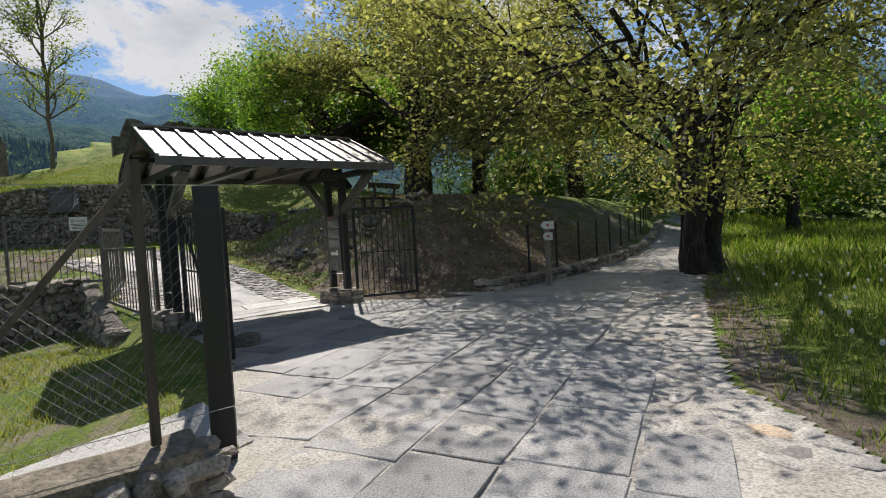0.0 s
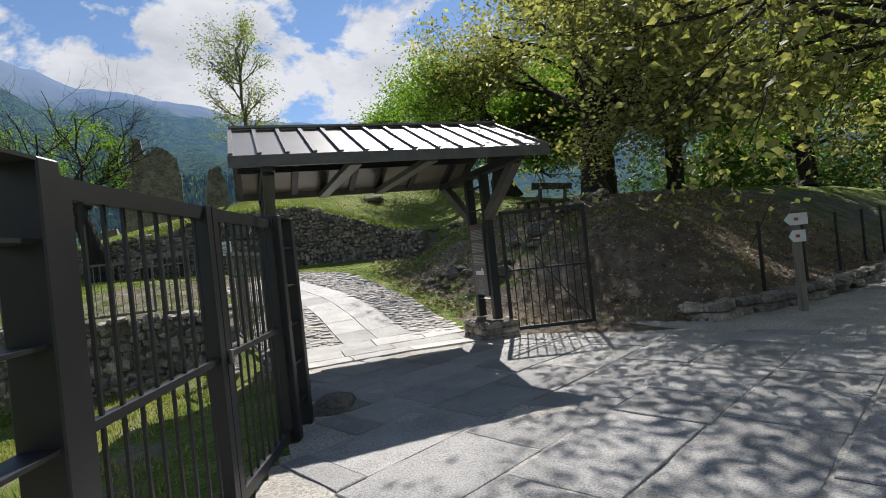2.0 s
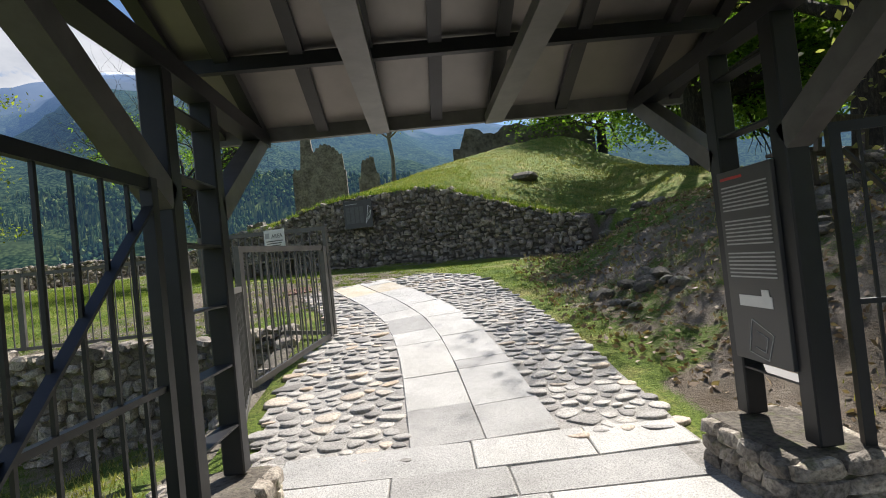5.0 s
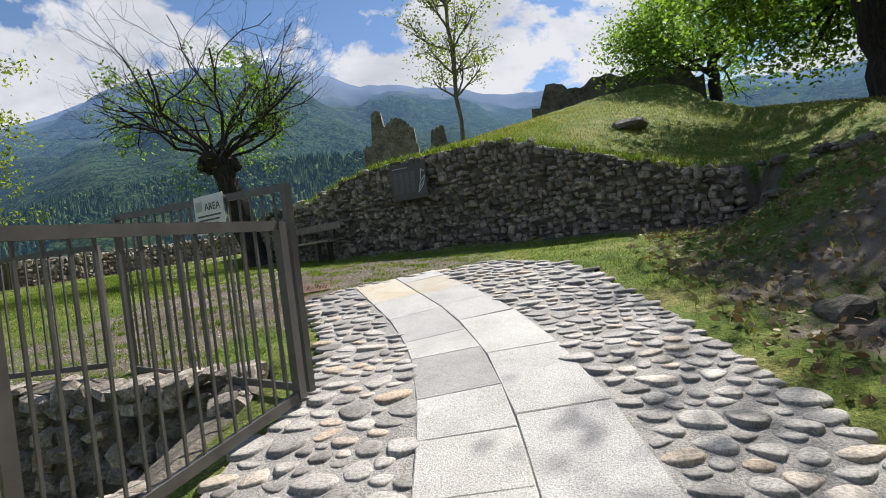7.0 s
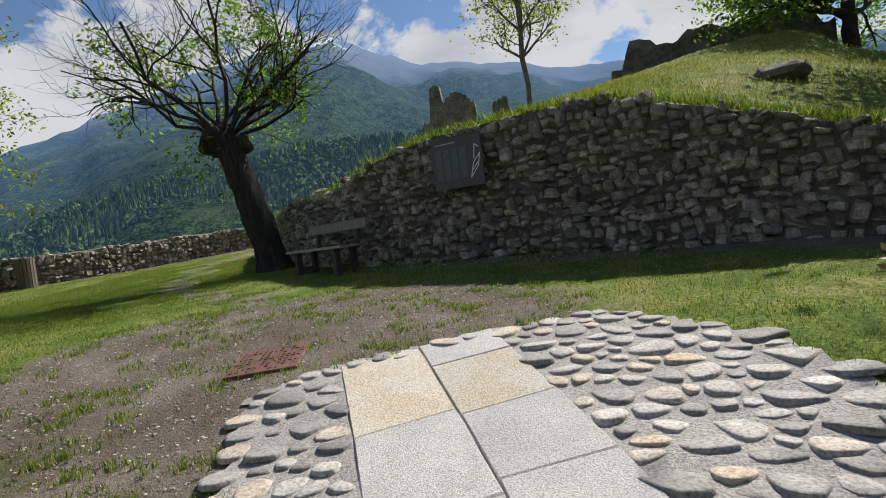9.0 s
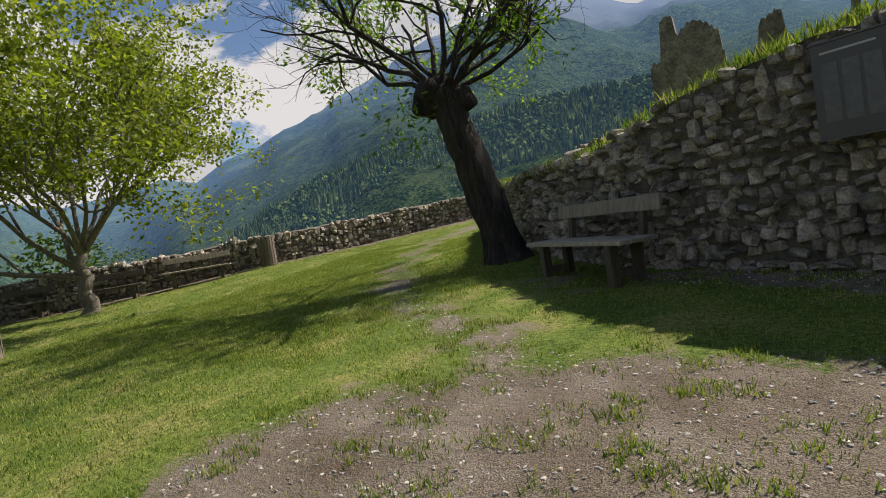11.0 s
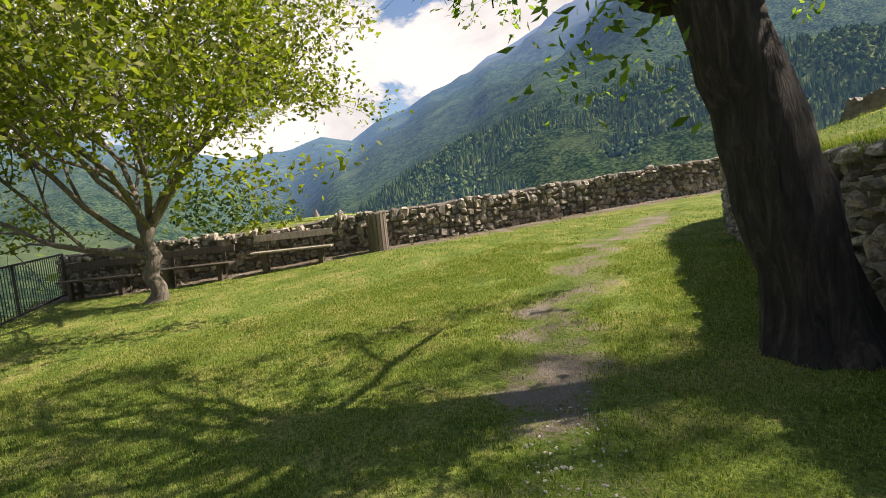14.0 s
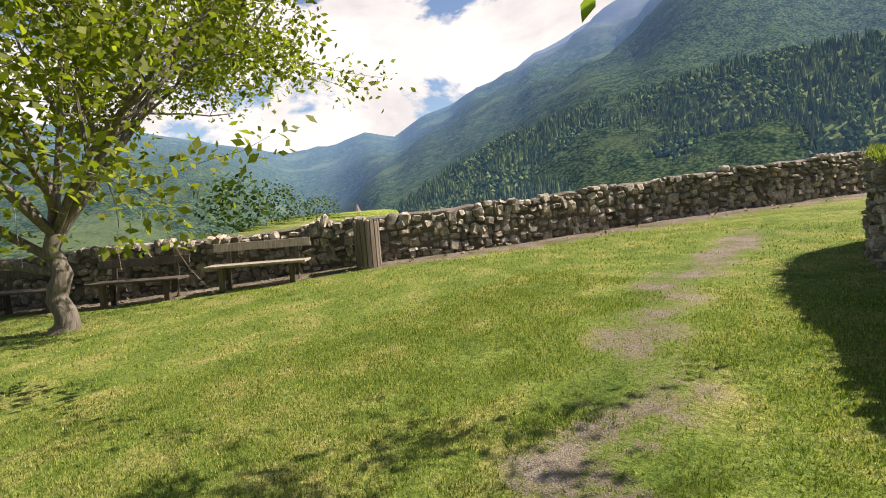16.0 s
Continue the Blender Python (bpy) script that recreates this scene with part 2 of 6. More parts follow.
def ground_height(x, y):
    z = base_height(x, y)
    d, side, s = line_dist(HILL, x, y)
    bd, bs, bl = line_dist(BANK, x, y)
    if bs > 0:
        bank = 1.25 * smooth01(0, 3.6, bd) + 1.2 * smooth01(2, 9, bd)
        edge = max(z, min(z * 0.7 + bank, 2.3 + 0.2 * smooth01(13, 17, y)))
    else:
        edge = z
    if side < 0:
        r = max(d - 0.3, 0.0)
        rise = (0.25 * min(r, 15) + 3.2 * smooth01(9, 24, r)) * smooth01(27, 5, x) - 3.5 * smooth01(14, 40, y - 36)
        along = s - HILL_0
        k = smooth01(0.3, -3.0, along)
        top = wall_top(max(along, 0.0)) * (1 - k) + edge * k
        if d > 0.3 or along < -0.2:
            z = max(z, top + rise)
    else:
        z = edge
    p = pit_mask(x, y)
    if p > 0:
        z = z * (1 - p) + p * (-0.1 - 0.55 * smooth01(1.2, -3, x) - 0.35 * smooth01(7, 13, y))
    # meadow beside the lower path
    if x > 4 and y < 9:
        z += 0.12 * smooth01(0.2, 2.0, line_dist(KERB, x, y)[0]) if line_dist(KERB, x, y)[1] < 0 else 0
    # the hillside falls away beyond the walls
    pd, ps, pl = line_dist(DROP, x, y)
    if ps > 0:
        z -= 0.55 * max(pd - 0.6, 0) if pd < 60 else 33 + 0.3 * (pd - 60)
    z = max(z, -90.0)
    z += 0.03 * noise.noise((x * 0.7, y * 0.7, 0)) + 0.012 * noise.noise((x * 3.1, y * 3.1, 5))
    return z


# ---- materials ----
def build_ground(nt, n, l, b):
    v = world_coords(nt)
    at = n.new("ShaderNodeAttribute")
    at.attribute_name = "bare"
    bare = at.outputs["Fac"]
    patch = noise_tex(nt, v, 1.6, 5, 0.65)
    fine = noise_tex(nt, v, 28.0, 4, 0.7)
    tiny = noise_tex(nt, v, 130.0, 2, 0.6)
    grass = ramp(nt, patch, (0.3, (0.07, 0.12, 0.02)), (0.48, (0.13, 0.185, 0.035)), (0.66, (0.25, 0.245, 0.085)))
    grass = mix(nt, 0.8, grass, ramp(nt, fine, (0.33, (0.3, 0.34, 0.28)), (0.5, (0.95, 0.95, 0.9)), (0.68, (1.75, 1.6, 1.5))), "MULTIPLY")
    grass = mix(nt, 0.6, grass, ramp(nt, tiny, (0.36, (0.4, 0.42, 0.4)), (0.64, (1.6, 1.55, 1.5))), "MULTIPLY")
    dirt = ramp(nt, patch, (0.3, (0.11, 0.085, 0.06)), (0.55, (0.18, 0.15, 0.118)), (0.75, (0.25, 0.22, 0.18)))
    dirt = mix(nt, 0.8, dirt, ramp(nt, tiny, (0.36, (0.42, 0.42, 0.42)), (0.64, (1.6, 1.6, 1.6))), "MULTIPLY")
    k = math_node(nt, "ADD", bare, math_node(nt, "MULTIPLY", math_node(nt, "SUBTRACT", math_node(nt, "ADD", patch, math_node(nt, "MULTIPLY", fine, 0.6)), 0.8), 1.3))
    k = ramp(nt, k, (0.42, (0, 0, 0)), (0.6, (1, 1, 1)))
    l.new(mix(nt, k, grass, dirt), b.inputs["Base Color"])
    b.inputs["Roughness"].default_value = 0.95
    b.inputs["Specular IOR Level"].default_value = 0.15
    l.new(bump(nt, math_node(nt, "ADD", fine, math_node(nt, "MULTIPLY", tiny, 0.4)), 0.9, 0.03), b.inputs["Normal"])


GROUND = material("lawn_and_soil", build_ground)


SLAB = stone_look("granite_slab", (0.23, 0.228, 0.222), (0.31, 0.305, 0.295), (0.39, 0.38, 0.365), 0.8, 75.0, 1.4, 0.5, soft=True)
FLAG = stone_look("pale_granite_flag", (0.38, 0.37, 0.35), (0.47, 0.46, 0.44), (0.56, 0.545, 0.52), 0.8, 110.0, 1.8, 0.4, soft=True)
SLAB_OCHRE = stone_look("ochre_granite_slab", (0.44, 0.36, 0.25), (0.47, 0.43, 0.36), (0.48, 0.46, 0.42), 0.8, 90.0, 3.0, 0.35)
MORTAR = stone_look("sandy_mortar", (0.31, 0.295, 0.27), (0.39, 0.37, 0.34), (0.46, 0.44, 0.405), 0.95, 70.0, 2.0, 0.7)
COBBLE = stone_look("river_cobble", (0.28, 0.265, 0.245), (0.39, 0.37, 0.34), (0.5, 0.475, 0.44), 0.75, 55.0, 5.0, 0.35, warm=(1.3, 1.05, 0.8))
WALL_STONE = stone_look("rubble_stone", (0.14, 0.118, 0.095), (0.31, 0.272, 0.228), (0.54, 0.49, 0.42), 0.92, 45.0, 6.0, 0.9, lichen=0.6)
WALL_STONE_J = stone_look("rubble_stone_far", (0.14, 0.118, 0.095), (0.31, 0.272, 0.228), (0.54, 0.49, 0.42), 0.92, 45.0, 6.0, 0.9, per="island", lichen=0.6)
WALL_CORE = stone_look("old_lime_mortar", (0.08, 0.068, 0.052), (0.16, 0.138, 0.11), (0.26, 0.23, 0.185), 0.97, 30.0, 3.0, 1.0, lichen=0.5)
RUIN = stone_look("ruin_masonry", (0.1, 0.088, 0.072), (0.19, 0.168, 0.14), (0.3, 0.27, 0.23), 0.95, 4.5, 1.0, 1.0)
STEEL = plain("dark_painted_steel", (0.018, 0.018, 0.02), 0.45, 0.0, 0.25, 6.0, 0.1)
STEEL_GREY = plain("grey_painted_steel", (0.125, 0.118, 0.11), 0.45, 0.0, 0.3, 6.0, 0.1)
ROOF_METAL = plain("brown_grey_sheet_metal", (0.2, 0.185, 0.17), 0.38, 0.55, 0.15, 3.0, 0.05)
WOOD = wood_look("weathered_wood", (0.17, 0.145, 0.115), (0.42, 0.37, 0.3))
WOOD_MID = wood_look("brown_weathered_wood", (0.09, 0.072, 0.055), (0.24, 0.2, 0.16))
WOOD_DARK = wood_look("dark_weathered_wood", (0.045, 0.036, 0.028), (0.12, 0.095, 0.075))
PANEL = plain("dark_grey_panel", (0.075, 0.072, 0.07), 0.4, 0.0, 0.1, 3.0, 0.02)
PANEL_TEXT = plain("pale_print", (0.42, 0.42, 0.41), 0.5, 0.0, 0.05)
WHITE = plain("white_enamel", (0.75, 0.75, 0.73), 0.4, 0.0, 0.06)
RED = plain("red_print", (0.5, 0.05, 0.04), 0.5, 0.0, 0.05)
RUST = plain("rusty_cast_iron", (0.2, 0.1, 0.075), 0.75, 0.2, 0.45, 14.0, 0.6)
WIRE = plain("galvanised_wire", (0.3, 0.3, 0.29), 0.5, 0.6, 0.2)
PALE_PAVE = stone_look("pale_concrete", (0.33, 0.32, 0.3), (0.42, 0.41, 0.39), (0.5, 0.48, 0.45), 0.9, 60.0, 1.0, 0.4)


def build_bark(nt, n, l, b):
    v = world_coords(nt, (14, 14, 2.2))
    a = noise_tex(nt, v, 1.0, 6, 0.7, 0.8)
    l.new(ramp(nt, a, (0.34, (0.008, 0.007, 0.006)), (0.52, (0.035, 0.028, 0.023)), (0.72, (0.095, 0.078, 0.065))), b.inputs["Base Color"])
    b.inputs["Roughness"].default_value = 0.95
    l.new(bump(nt, a, 1.0, 0.06), b.inputs["Normal"])


BARK = material("furrowed_bark", build_bark)


def build_pale_bark(nt, n, l, b):
    v = world_coords(nt, (18, 18, 4))
    a = noise_tex(nt, v, 1.0, 5, 0.7, 0.5)
    l.new(ramp(nt, a, (0.32, (0.07, 0.06, 0.048)), (0.7, (0.23, 0.2, 0.165))), b.inputs["Base Color"])
    b.inputs["Roughness"].default_value = 0.95
    l.new(bump(nt, a, 1.0, 0.03), b.inputs["Normal"])


PALE_BARK = material("grey_bark", build_pale_bark)


def leaf_look(name, dark, mid, light, glow=0.55, gloss=0.3):
    def build(nt, n, l, b):
        r = island_value(nt)
        c = ramp(nt, r, (0.0, dark), (0.5, mid), (1.0, light))
        l.new(c, b.inputs["Base Color"])
        b.inputs["Roughness"].default_value = 0.6
        b.inputs["Specular IOR Level"].default_value = gloss
        tr = n.new("ShaderNodeBsdfTranslucent")
        l.new(mix(nt, 1.0, c, (1.5, 1.7, 0.7), "MULTIPLY"), tr.inputs[0])
        ms = n.new("ShaderNodeMixShader")
        ms.inputs[0].default_value = glow
        l.new(b.outputs[0], ms.inputs[1])
        l.new(tr.outputs[0], ms.inputs[2])
        l.new(ms.outputs[0], n["Material Output"].inputs[0])
    return material(name, build)


LEAF_GREEN = leaf_look("fresh_green_leaves", (0.06, 0.115, 0.02), (0.125, 0.21, 0.035), (0.22, 0.3, 0.06))
LEAF_BRONZE = leaf_look("young_bronze_green_leaves", (0.125, 0.12, 0.05), (0.22, 0.205, 0.1), (0.35, 0.31, 0.175))
LEAF_LIME = leaf_look("lime_green_leaves", (0.09, 0.12, 0.016), (0.155, 0.185, 0.024), (0.24, 0.255, 0.045))
LEAF_FAR = leaf_look("wood_leaves", (0.025, 0.055, 0.012), (0.05, 0.095, 0.02), (0.1, 0.15, 0.035), 0.25)
BLADE = leaf_look("grass_blades", (0.05, 0.1, 0.014), (0.145, 0.21, 0.036), (0.38, 0.36, 0.14), 0.3, 0.05)
LITTER = leaf_look("dry_fallen_leaves", (0.13, 0.08, 0.045), (0.27, 0.18, 0.11), (0.46, 0.34, 0.22), 0.1)
BLADE_DRY = leaf_look("dry_grass_blades", (0.12, 0.13, 0.03), (0.25, 0.235, 0.075), (0.42, 0.37, 0.16), 0.3, 0.05)


# ---- ground ----
def axis_steps(lo, hi, step, far_lo, far_hi):
    out = list(np.arange(lo, hi + 1e-6, step))
    d = step
    while out[-1] < far_hi:
        d *= 1.35
        out.append(out[-1] + d)
    d = step
    while out[0] > far_lo:
        d *= 1.35
        out.insert(0, out[0] - d)
    return out


def bareness(x, y):
    """How worn the lawn is: 1 bare soil, 0 grass."""
    d = line_dist([(2.2, 16.9), (-1.2, 19.3), (-3.2, 20.7), (-5.1, 22.9), (-7.2, 26.5), (-8.2, 31.0)], x, y)[0]
    k = 0.53 * smooth01(1.0, 0.1, d)
    k = max(k, 1.0 * smooth01(2.9, 1.1, math.hypot((x - 0.6) * 0.8, (y - 17.0) * 1.0)))
    k = max(k, 0.55 * smooth01(3.0, 1.0, math.hypot((x + 1.0) * 0.8, y - 14.6)))
    bd, bs, bl = line_dist(BANK, x, y)
    if bs > 0 and y < 18:
        k = max(k, (0.58 + 0.35 * smooth01(11.5, 9.5, y)) * smooth01(0.0, 0.5, bd) * smooth01(18, 15.0, y))
    k = max(k, 0.7 * smooth01(1.5, 0.6, line_dist(PARAPET, x, y)[0]), 0.4 * pit_mask(x, y))
    k = max(k, 0.42 * smooth01(1.5, 0.5, math.hypot(x + 1.1, y - 21.3)))
    k = max(k, 0.8 * smooth01(0.9, 0.4, line_dist(WALL, x, y)[0]) if y < 21.5 else 0)
    kd, ks, _k = line_dist(KERB, x, y)
    if ks < 0 and y < 9:
        k = max(k, 0.75 * smooth01(1.3, 0.3, kd))
    if x > 4.9 and 6.5 < y < 11 and x < 14:
        k = max(k, 0.9)
    return k


SHEET = []


def sheet_height(x, y):
    """The height of the ground sheet at many places."""
    xs, ys, zs = SHEET
    i = np.clip(np.searchsorted(xs, x) - 1, 0, len(xs) - 2)
    j = np.clip(np.searchsorted(ys, y) - 1, 0, len(ys) - 2)
    u, v = (x - xs[i]) / (xs[i + 1] - xs[i]), (y - ys[j]) / (ys[j + 1] - ys[j])
    return (zs[j, i] * (1 - u) + zs[j, i + 1] * u) * (1 - v) + (zs[j + 1, i] * (1 - u) + zs[j + 1, i + 1] * u) * v


def build_ground_sheet():
    xs = axis_steps(-22.0, 14.0, 0.28, -420, 420)
    ys = axis_steps(-5.0, 36.0, 0.28, -420, 420)
    verts = [(x, y, ground_height(x, y)) for y in ys for x in xs]
    w = len(xs)
    faces = [(j * w + i, j * w + i + 1, (j + 1) * w + i + 1, (j + 1) * w + i) for j in range(len(ys) - 1) for i in range(w - 1)]
    SHEET.extend((np.array(xs), np.array(ys), np.array([v[2] for v in verts]).reshape(len(ys), w)))
    me = bpy.data.meshes.new("ground")
    me.from_pydata(verts, [], faces)
    at = me.attributes.new("bare", "FLOAT", "POINT")
    at.data.foreach_set("value", [bareness(x, y) for x, y, z in verts])
    me.materials.append(GROUND)
    for p in me.polygons:
        p.use_smooth = True
    return tagged(new("ground", me), "worn spring lawn and bare stony soil on a castle hill", "ground", kind="structure")


build_ground_sheet()


# ---- stones ----
def stone_mesh(name, seed, mat, roundness=0.0, flat=1.0):
    """A rough block about 1 m each way, to be scaled."""
    rnd = random.Random(seed)
    bm = bmesh.new()
    bmesh.ops.create_cube(bm, size=1.0)
    bmesh.ops.bevel(bm, geom=bm.edges[:], offset=0.2 + 0.1 * roundness, segments=1, affect="EDGES")
    for v in bm.verts:
        n_ = v.co.normalized() * 0.56
        v.co = v.co.lerp(n_, roundness)
        v.co += Vector([rnd.uniform(-0.1, 0.1) for _ in range(3)])
        v.co.z *= flat
    me = bpy.data.meshes.new(name)
    bm.to_mesh(me)
    bm.free()
    me.materials.append(mat)
    return me


def joined(name, pieces, mat, parent=None, label="", smooth=False):
    """Many scaled pieces (mesh data, matrix) as one mesh."""
    vs, fs, off = [], [], 0
    cache = {}
    for me, m in pieces:
        if me.name not in cache:
            co = np.empty(len(me.vertices) * 3)
            me.vertices.foreach_get("co", co)
            cache[me.name] = (co.reshape(-1, 3), [tuple(p.vertices) for p in me.polygons])
        co, pf = cache[me.name]
        a = np.array(m)
        vs.append(co @ a[:3, :3].T + a[:3, 3])
        fs.extend(tuple(i + off for i in f) for f in pf)
        off += len(co)
    out = bpy.data.meshes.new(name)
    out.from_pydata(np.concatenate(vs).tolist(), [], fs)
    out.materials.append(mat)
    if smooth:
        for p in out.polygons:
            p.use_smooth = True
    ob = new(name, out)
    ob.parent = parent
    return tagged(ob, label, kind="stuff")


BLOCKS = [stone_mesh("stone_block", i, WALL_STONE, 0.15) for i in range(10)]
PEBBLES = [stone_mesh("cobble_stone", 40 + i, COBBLE, 0.75) for i in range(8)]
for me_ in PEBBLES:
    for p_ in me_.polygons:
        p_.use_smooth = True


def masonry(owner, line, s0, s1, foot, top, thick, size, rnd, near, side=-1, cap=True, proud=0.05):
    """Rubble facing along a polyline: pieces as parts where near(s, z) holds, else joined. side: where the face looks (-1: right of the line)."""
    far = []
    z_step = size * 0.8
    s = s0
    count = 0
    zmax = max(top(s0 + (s1 - s0) * k / 30) for k in range(31))
    zmin = min(foot(s0 + (s1 - s0) * k / 30) for k in range(31))
    z = zmin - 0.1
    while z < zmax:
        hgt = z_step * rnd.uniform(0.7, 1.3)
        s = s0 + rnd.uniform(-size, 0)
        while s < s1:
            L = size * rnd.uniform(0.6, 1.45)
            hs = hgt * rnd.choice((0.55, 0.8, 0.95, 1.15, 1.5))
            m_s = min(max(s + L / 2, s0), s1)
            if foot(m_s) - 0.12 < z + hgt * 0.6 and z + hgt * 0.5 < top(m_s):
                (px, py), (dx, dy) = line_at(line, m_s)
                nx, ny = (dy, -dx) if side < 0 else (-dy, dx)
                out = rnd.uniform(-0.06, 0.03) + proud
                c = Vector((px + nx * (out - 0.1), py + ny * (out - 0.1), z + hgt / 2 + rnd.uniform(-0.3, 0.3) * hgt))
                m = Matrix.Translation(c) @ Matrix.Rotation(math.atan2(dy, dx) + rnd.uniform(-0.12, 0.12), 4, "Z") @ Matrix.Rotation(rnd.uniform(-0.35, 0.35), 4, "Y") @ Matrix.Diagonal((L * 0.95, 0.3, hs, 1))
                me = rnd.choice(BLOCKS)
                if near(m_s, z) and count < 300:
                    ob = new("stone", me)
                    ob.parent = owner
                    ob.matrix_local = m
                    count += 1
                else:
                    far.append((me, m))
            s += L * 1.0
        z += hgt * 0.96
    if far:
        joined("stone_facing", far, WALL_STONE_J, owner)


def wall_core(name, line, s0, s1, foot, top, inner, outer, mat, label, category="wall", steps=60, wobble=0.05):
    """The body of a wall along a polyline; inner/outer: offsets to the left of the line."""
    bm = bmesh.new()
    rows = []
    for i in range(steps + 1):
        s = s0 + (s1 - s0) * i / steps
        (px, py), (dx, dy) = line_at(line, s)
        t = top(s) + wobble * noise.noise((s * 1.3, 0, 7)) + wobble * 0.6 * noise.noise((s * 4.1, 3, 7))
        f = foot(s) - 0.35
        rows.append([bm.verts.new((px - dy * o, py + dx * o, z)) for o, z in ((inner, f), (inner, t - 0.05), (inner * 0.6 + outer * 0.4, t), (outer, t - 0.04), (outer, f))])
    for a, b in zip(rows, rows[1:]):
        for k in range(5):
            bm.faces.new((a[k], a[(k + 1) % 5], b[(k + 1) % 5], b[k]))
    bm.faces.new(rows[0])
    bm.faces.new(list(reversed(rows[-1])))
    bmesh.ops.recalc_face_normals(bm, faces=bm.faces[:])
    ob = obj(name, bm, mat)
    return tagged(ob, label, category, kind="structure")


def foot_on(line, off=0.3, side=-1):
    def f(s):
        (px, py), (dx, dy) = line_at(line, s)
        nx, ny = (dy, -dx) if side < 0 else (-dy, dx)
        return ground_height(px + nx * off, py + ny * off)
    return f


# retaining wall round the mound; its face looks to the left of the line (south and west)
retain = wall_core("wall_retaining", WALL, 0.1, WALL_L, foot_on(WALL, 0.4, 1), wall_top, -0.5, 0.02, WALL_CORE, "old rubble retaining wall under the grassy mound", steps=90)
masonry(retain, WALL, 0.0, WALL_L - 0.2, foot_on(WALL, 0.4, 1), wall_top, 0.5, 0.15, random.Random(5), lambda s, z: 2.0 < s < 10.5 and z > 1.2, side=1)

PARAPET_L = line_length(PARAPET)


def parapet_foot(s):
    return base_height(*line_at(PARAPET, s)[0])


def parapet_top(s):
    return parapet_foot(s) + 0.95 + 0.15 * smooth01(8, 0, s)


par = wall_core("wall_parapet", PARAPET, 0.0, PARAPET_L, parapet_foot, parapet_top, -0.02, 0.5, WALL_CORE, "low dry-stone parapet wall at the lawn's edge", steps=80, wobble=0.07)
masonry(par, PARAPET, 0.0, PARAPET_L, parapet_foot, parapet_top, 0.5, 0.19, random.Random(6), lambda s, z: 6 < s < 14.5, side=-1)

# the pit's wall, looking south towards the gate
PITWALL = [(1.36, 13.72), (-2.0, 13.8), (-8.4, 14.44)]


def pit_top(s):
    (px, py), _d = line_at(PITWALL, s)
    return base_height(px, py + 0.3) + 0.02


def pit_foot(s):
    (px, py), _d = line_at(PITWALL, s)
    return -0.7


pw = wall_core("wall_pit", PITWALL, 0.0, line_length(PITWALL), pit_foot, pit_top, -0.45, -0.02, WALL_CORE, "rubble wall holding up the lawn above sunken ground", steps=40, wobble=0.12)
masonry(pw, PITWALL, 0.05, line_length(PITWALL), pit_foot, pit_top, 0.5, 0.2, random.Random(8), lambda s, z: s < 7.0, side=1, proud=0.03)
# the side wall under the path's edge
SIDEWALL = [(1.27, 9.8), (1.27, 13.7)]
sw = wall_core("wall_path_side", SIDEWALL, 0, 3.9, lambda s: -0.6, lambda s: base_height(1.4, 9.8 + s) - 0.01, -0.25, 0.05, WALL_CORE, "rubble side wall under the cobbled path", steps=16)
masonry(sw, SIDEWALL, 0, 3.9, lambda s: -0.5, lambda s: base_height(1.4, 9.8 + s) - 0.05, 0.3, 0.2, random.Random(9), lambda s, z: True, side=1)


# ---- paving ----
def slab_piece(name, corners, z0, h, mat, parent, rnd, lift=None):
    """A slab with chamfered, slightly uneven edges from four plan corners."""
    bm = bmesh.new()
    c = Vector((sum(p[0] for p in corners) / len(corners), sum(p[1] for p in corners) / len(corners)))
    ring = [[], [], []]
    tilt = [rnd.uniform(-0.004, 0.004) for _ in range(3)]
    for p in corners:
        q = Vector(p)
        inn = c + (q - c) * (1 - 0.009 / max((q - c).length, 0.05))
        zz = z0 if lift is None else lift(*p)
        top = zz + h + tilt[0] + tilt[1] * (q.x - c.x) + tilt[2] * (q.y - c.y)
        ring[0].append(bm.verts.new((q.x, q.y, zz - 0.05)))
        ring[1].append(bm.verts.new((q.x, q.y, top - 0.006)))
        ring[2].append(bm.verts.new((inn.x, inn.y, top)))
    k = len(corners)
    for a, b in zip(ring, ring[1:]):
        for i in range(k):
            bm.faces.new((a[i], a[(i + 1) % k], b[(i + 1) % k], b[i]))
    bm.faces.new(ring[2])
    bmesh.ops.recalc_face_normals(bm, faces=bm.faces[:])
    return part(name, bm, mat, parent)


def sheet(name, inside, x0, x1, y0, y1, step, lift, mat, label, category):
    """A thin surface of ground laid over the soil where inside(x, y) holds."""
    bm = bmesh.new()
    grid = {}

    def vert(i, j):
        if (i, j) not in grid:
            x, y = x0 + i * step, y0 + j * step
            grid[i, j] = bm.verts.new((x, y, lift(x, y)))
        return grid[i, j]
    for i in range(int((x1 - x0) / step)):
        for j in range(int((y1 - y0) / step)):
            if inside(x0 + (i + 0.5) * step, y0 + (j + 0.5) * step):
                bm.faces.new((vert(i, j), vert(i + 1, j), vert(i + 1, j + 1), vert(i, j + 1)))
    return tagged(obj(name, bm, mat, smooth=True), label, category, kind="structure")


LEFT_EDGE = [(0.45, -6.0), (0.72, 3.0), (1.0, 3.7), (2.0, 6.5), (1.95, 8.9), (1.95, 9.4)]


def on_plaza(x, y):
    if y > 9.15 - max(0, (x - 5.2)) * 1.0 or y < -5.5:
        return False
    return line_dist(LEFT_EDGE, x, y)[1] < 0 and line_dist(KERB, x, y)[1] > 0 and x < 11.5


def on_side_path(x, y):
    return x > 6.8 and line_dist(BANK, x, y)[1] < 0 and line_dist(KERB, x, y)[1] > 0


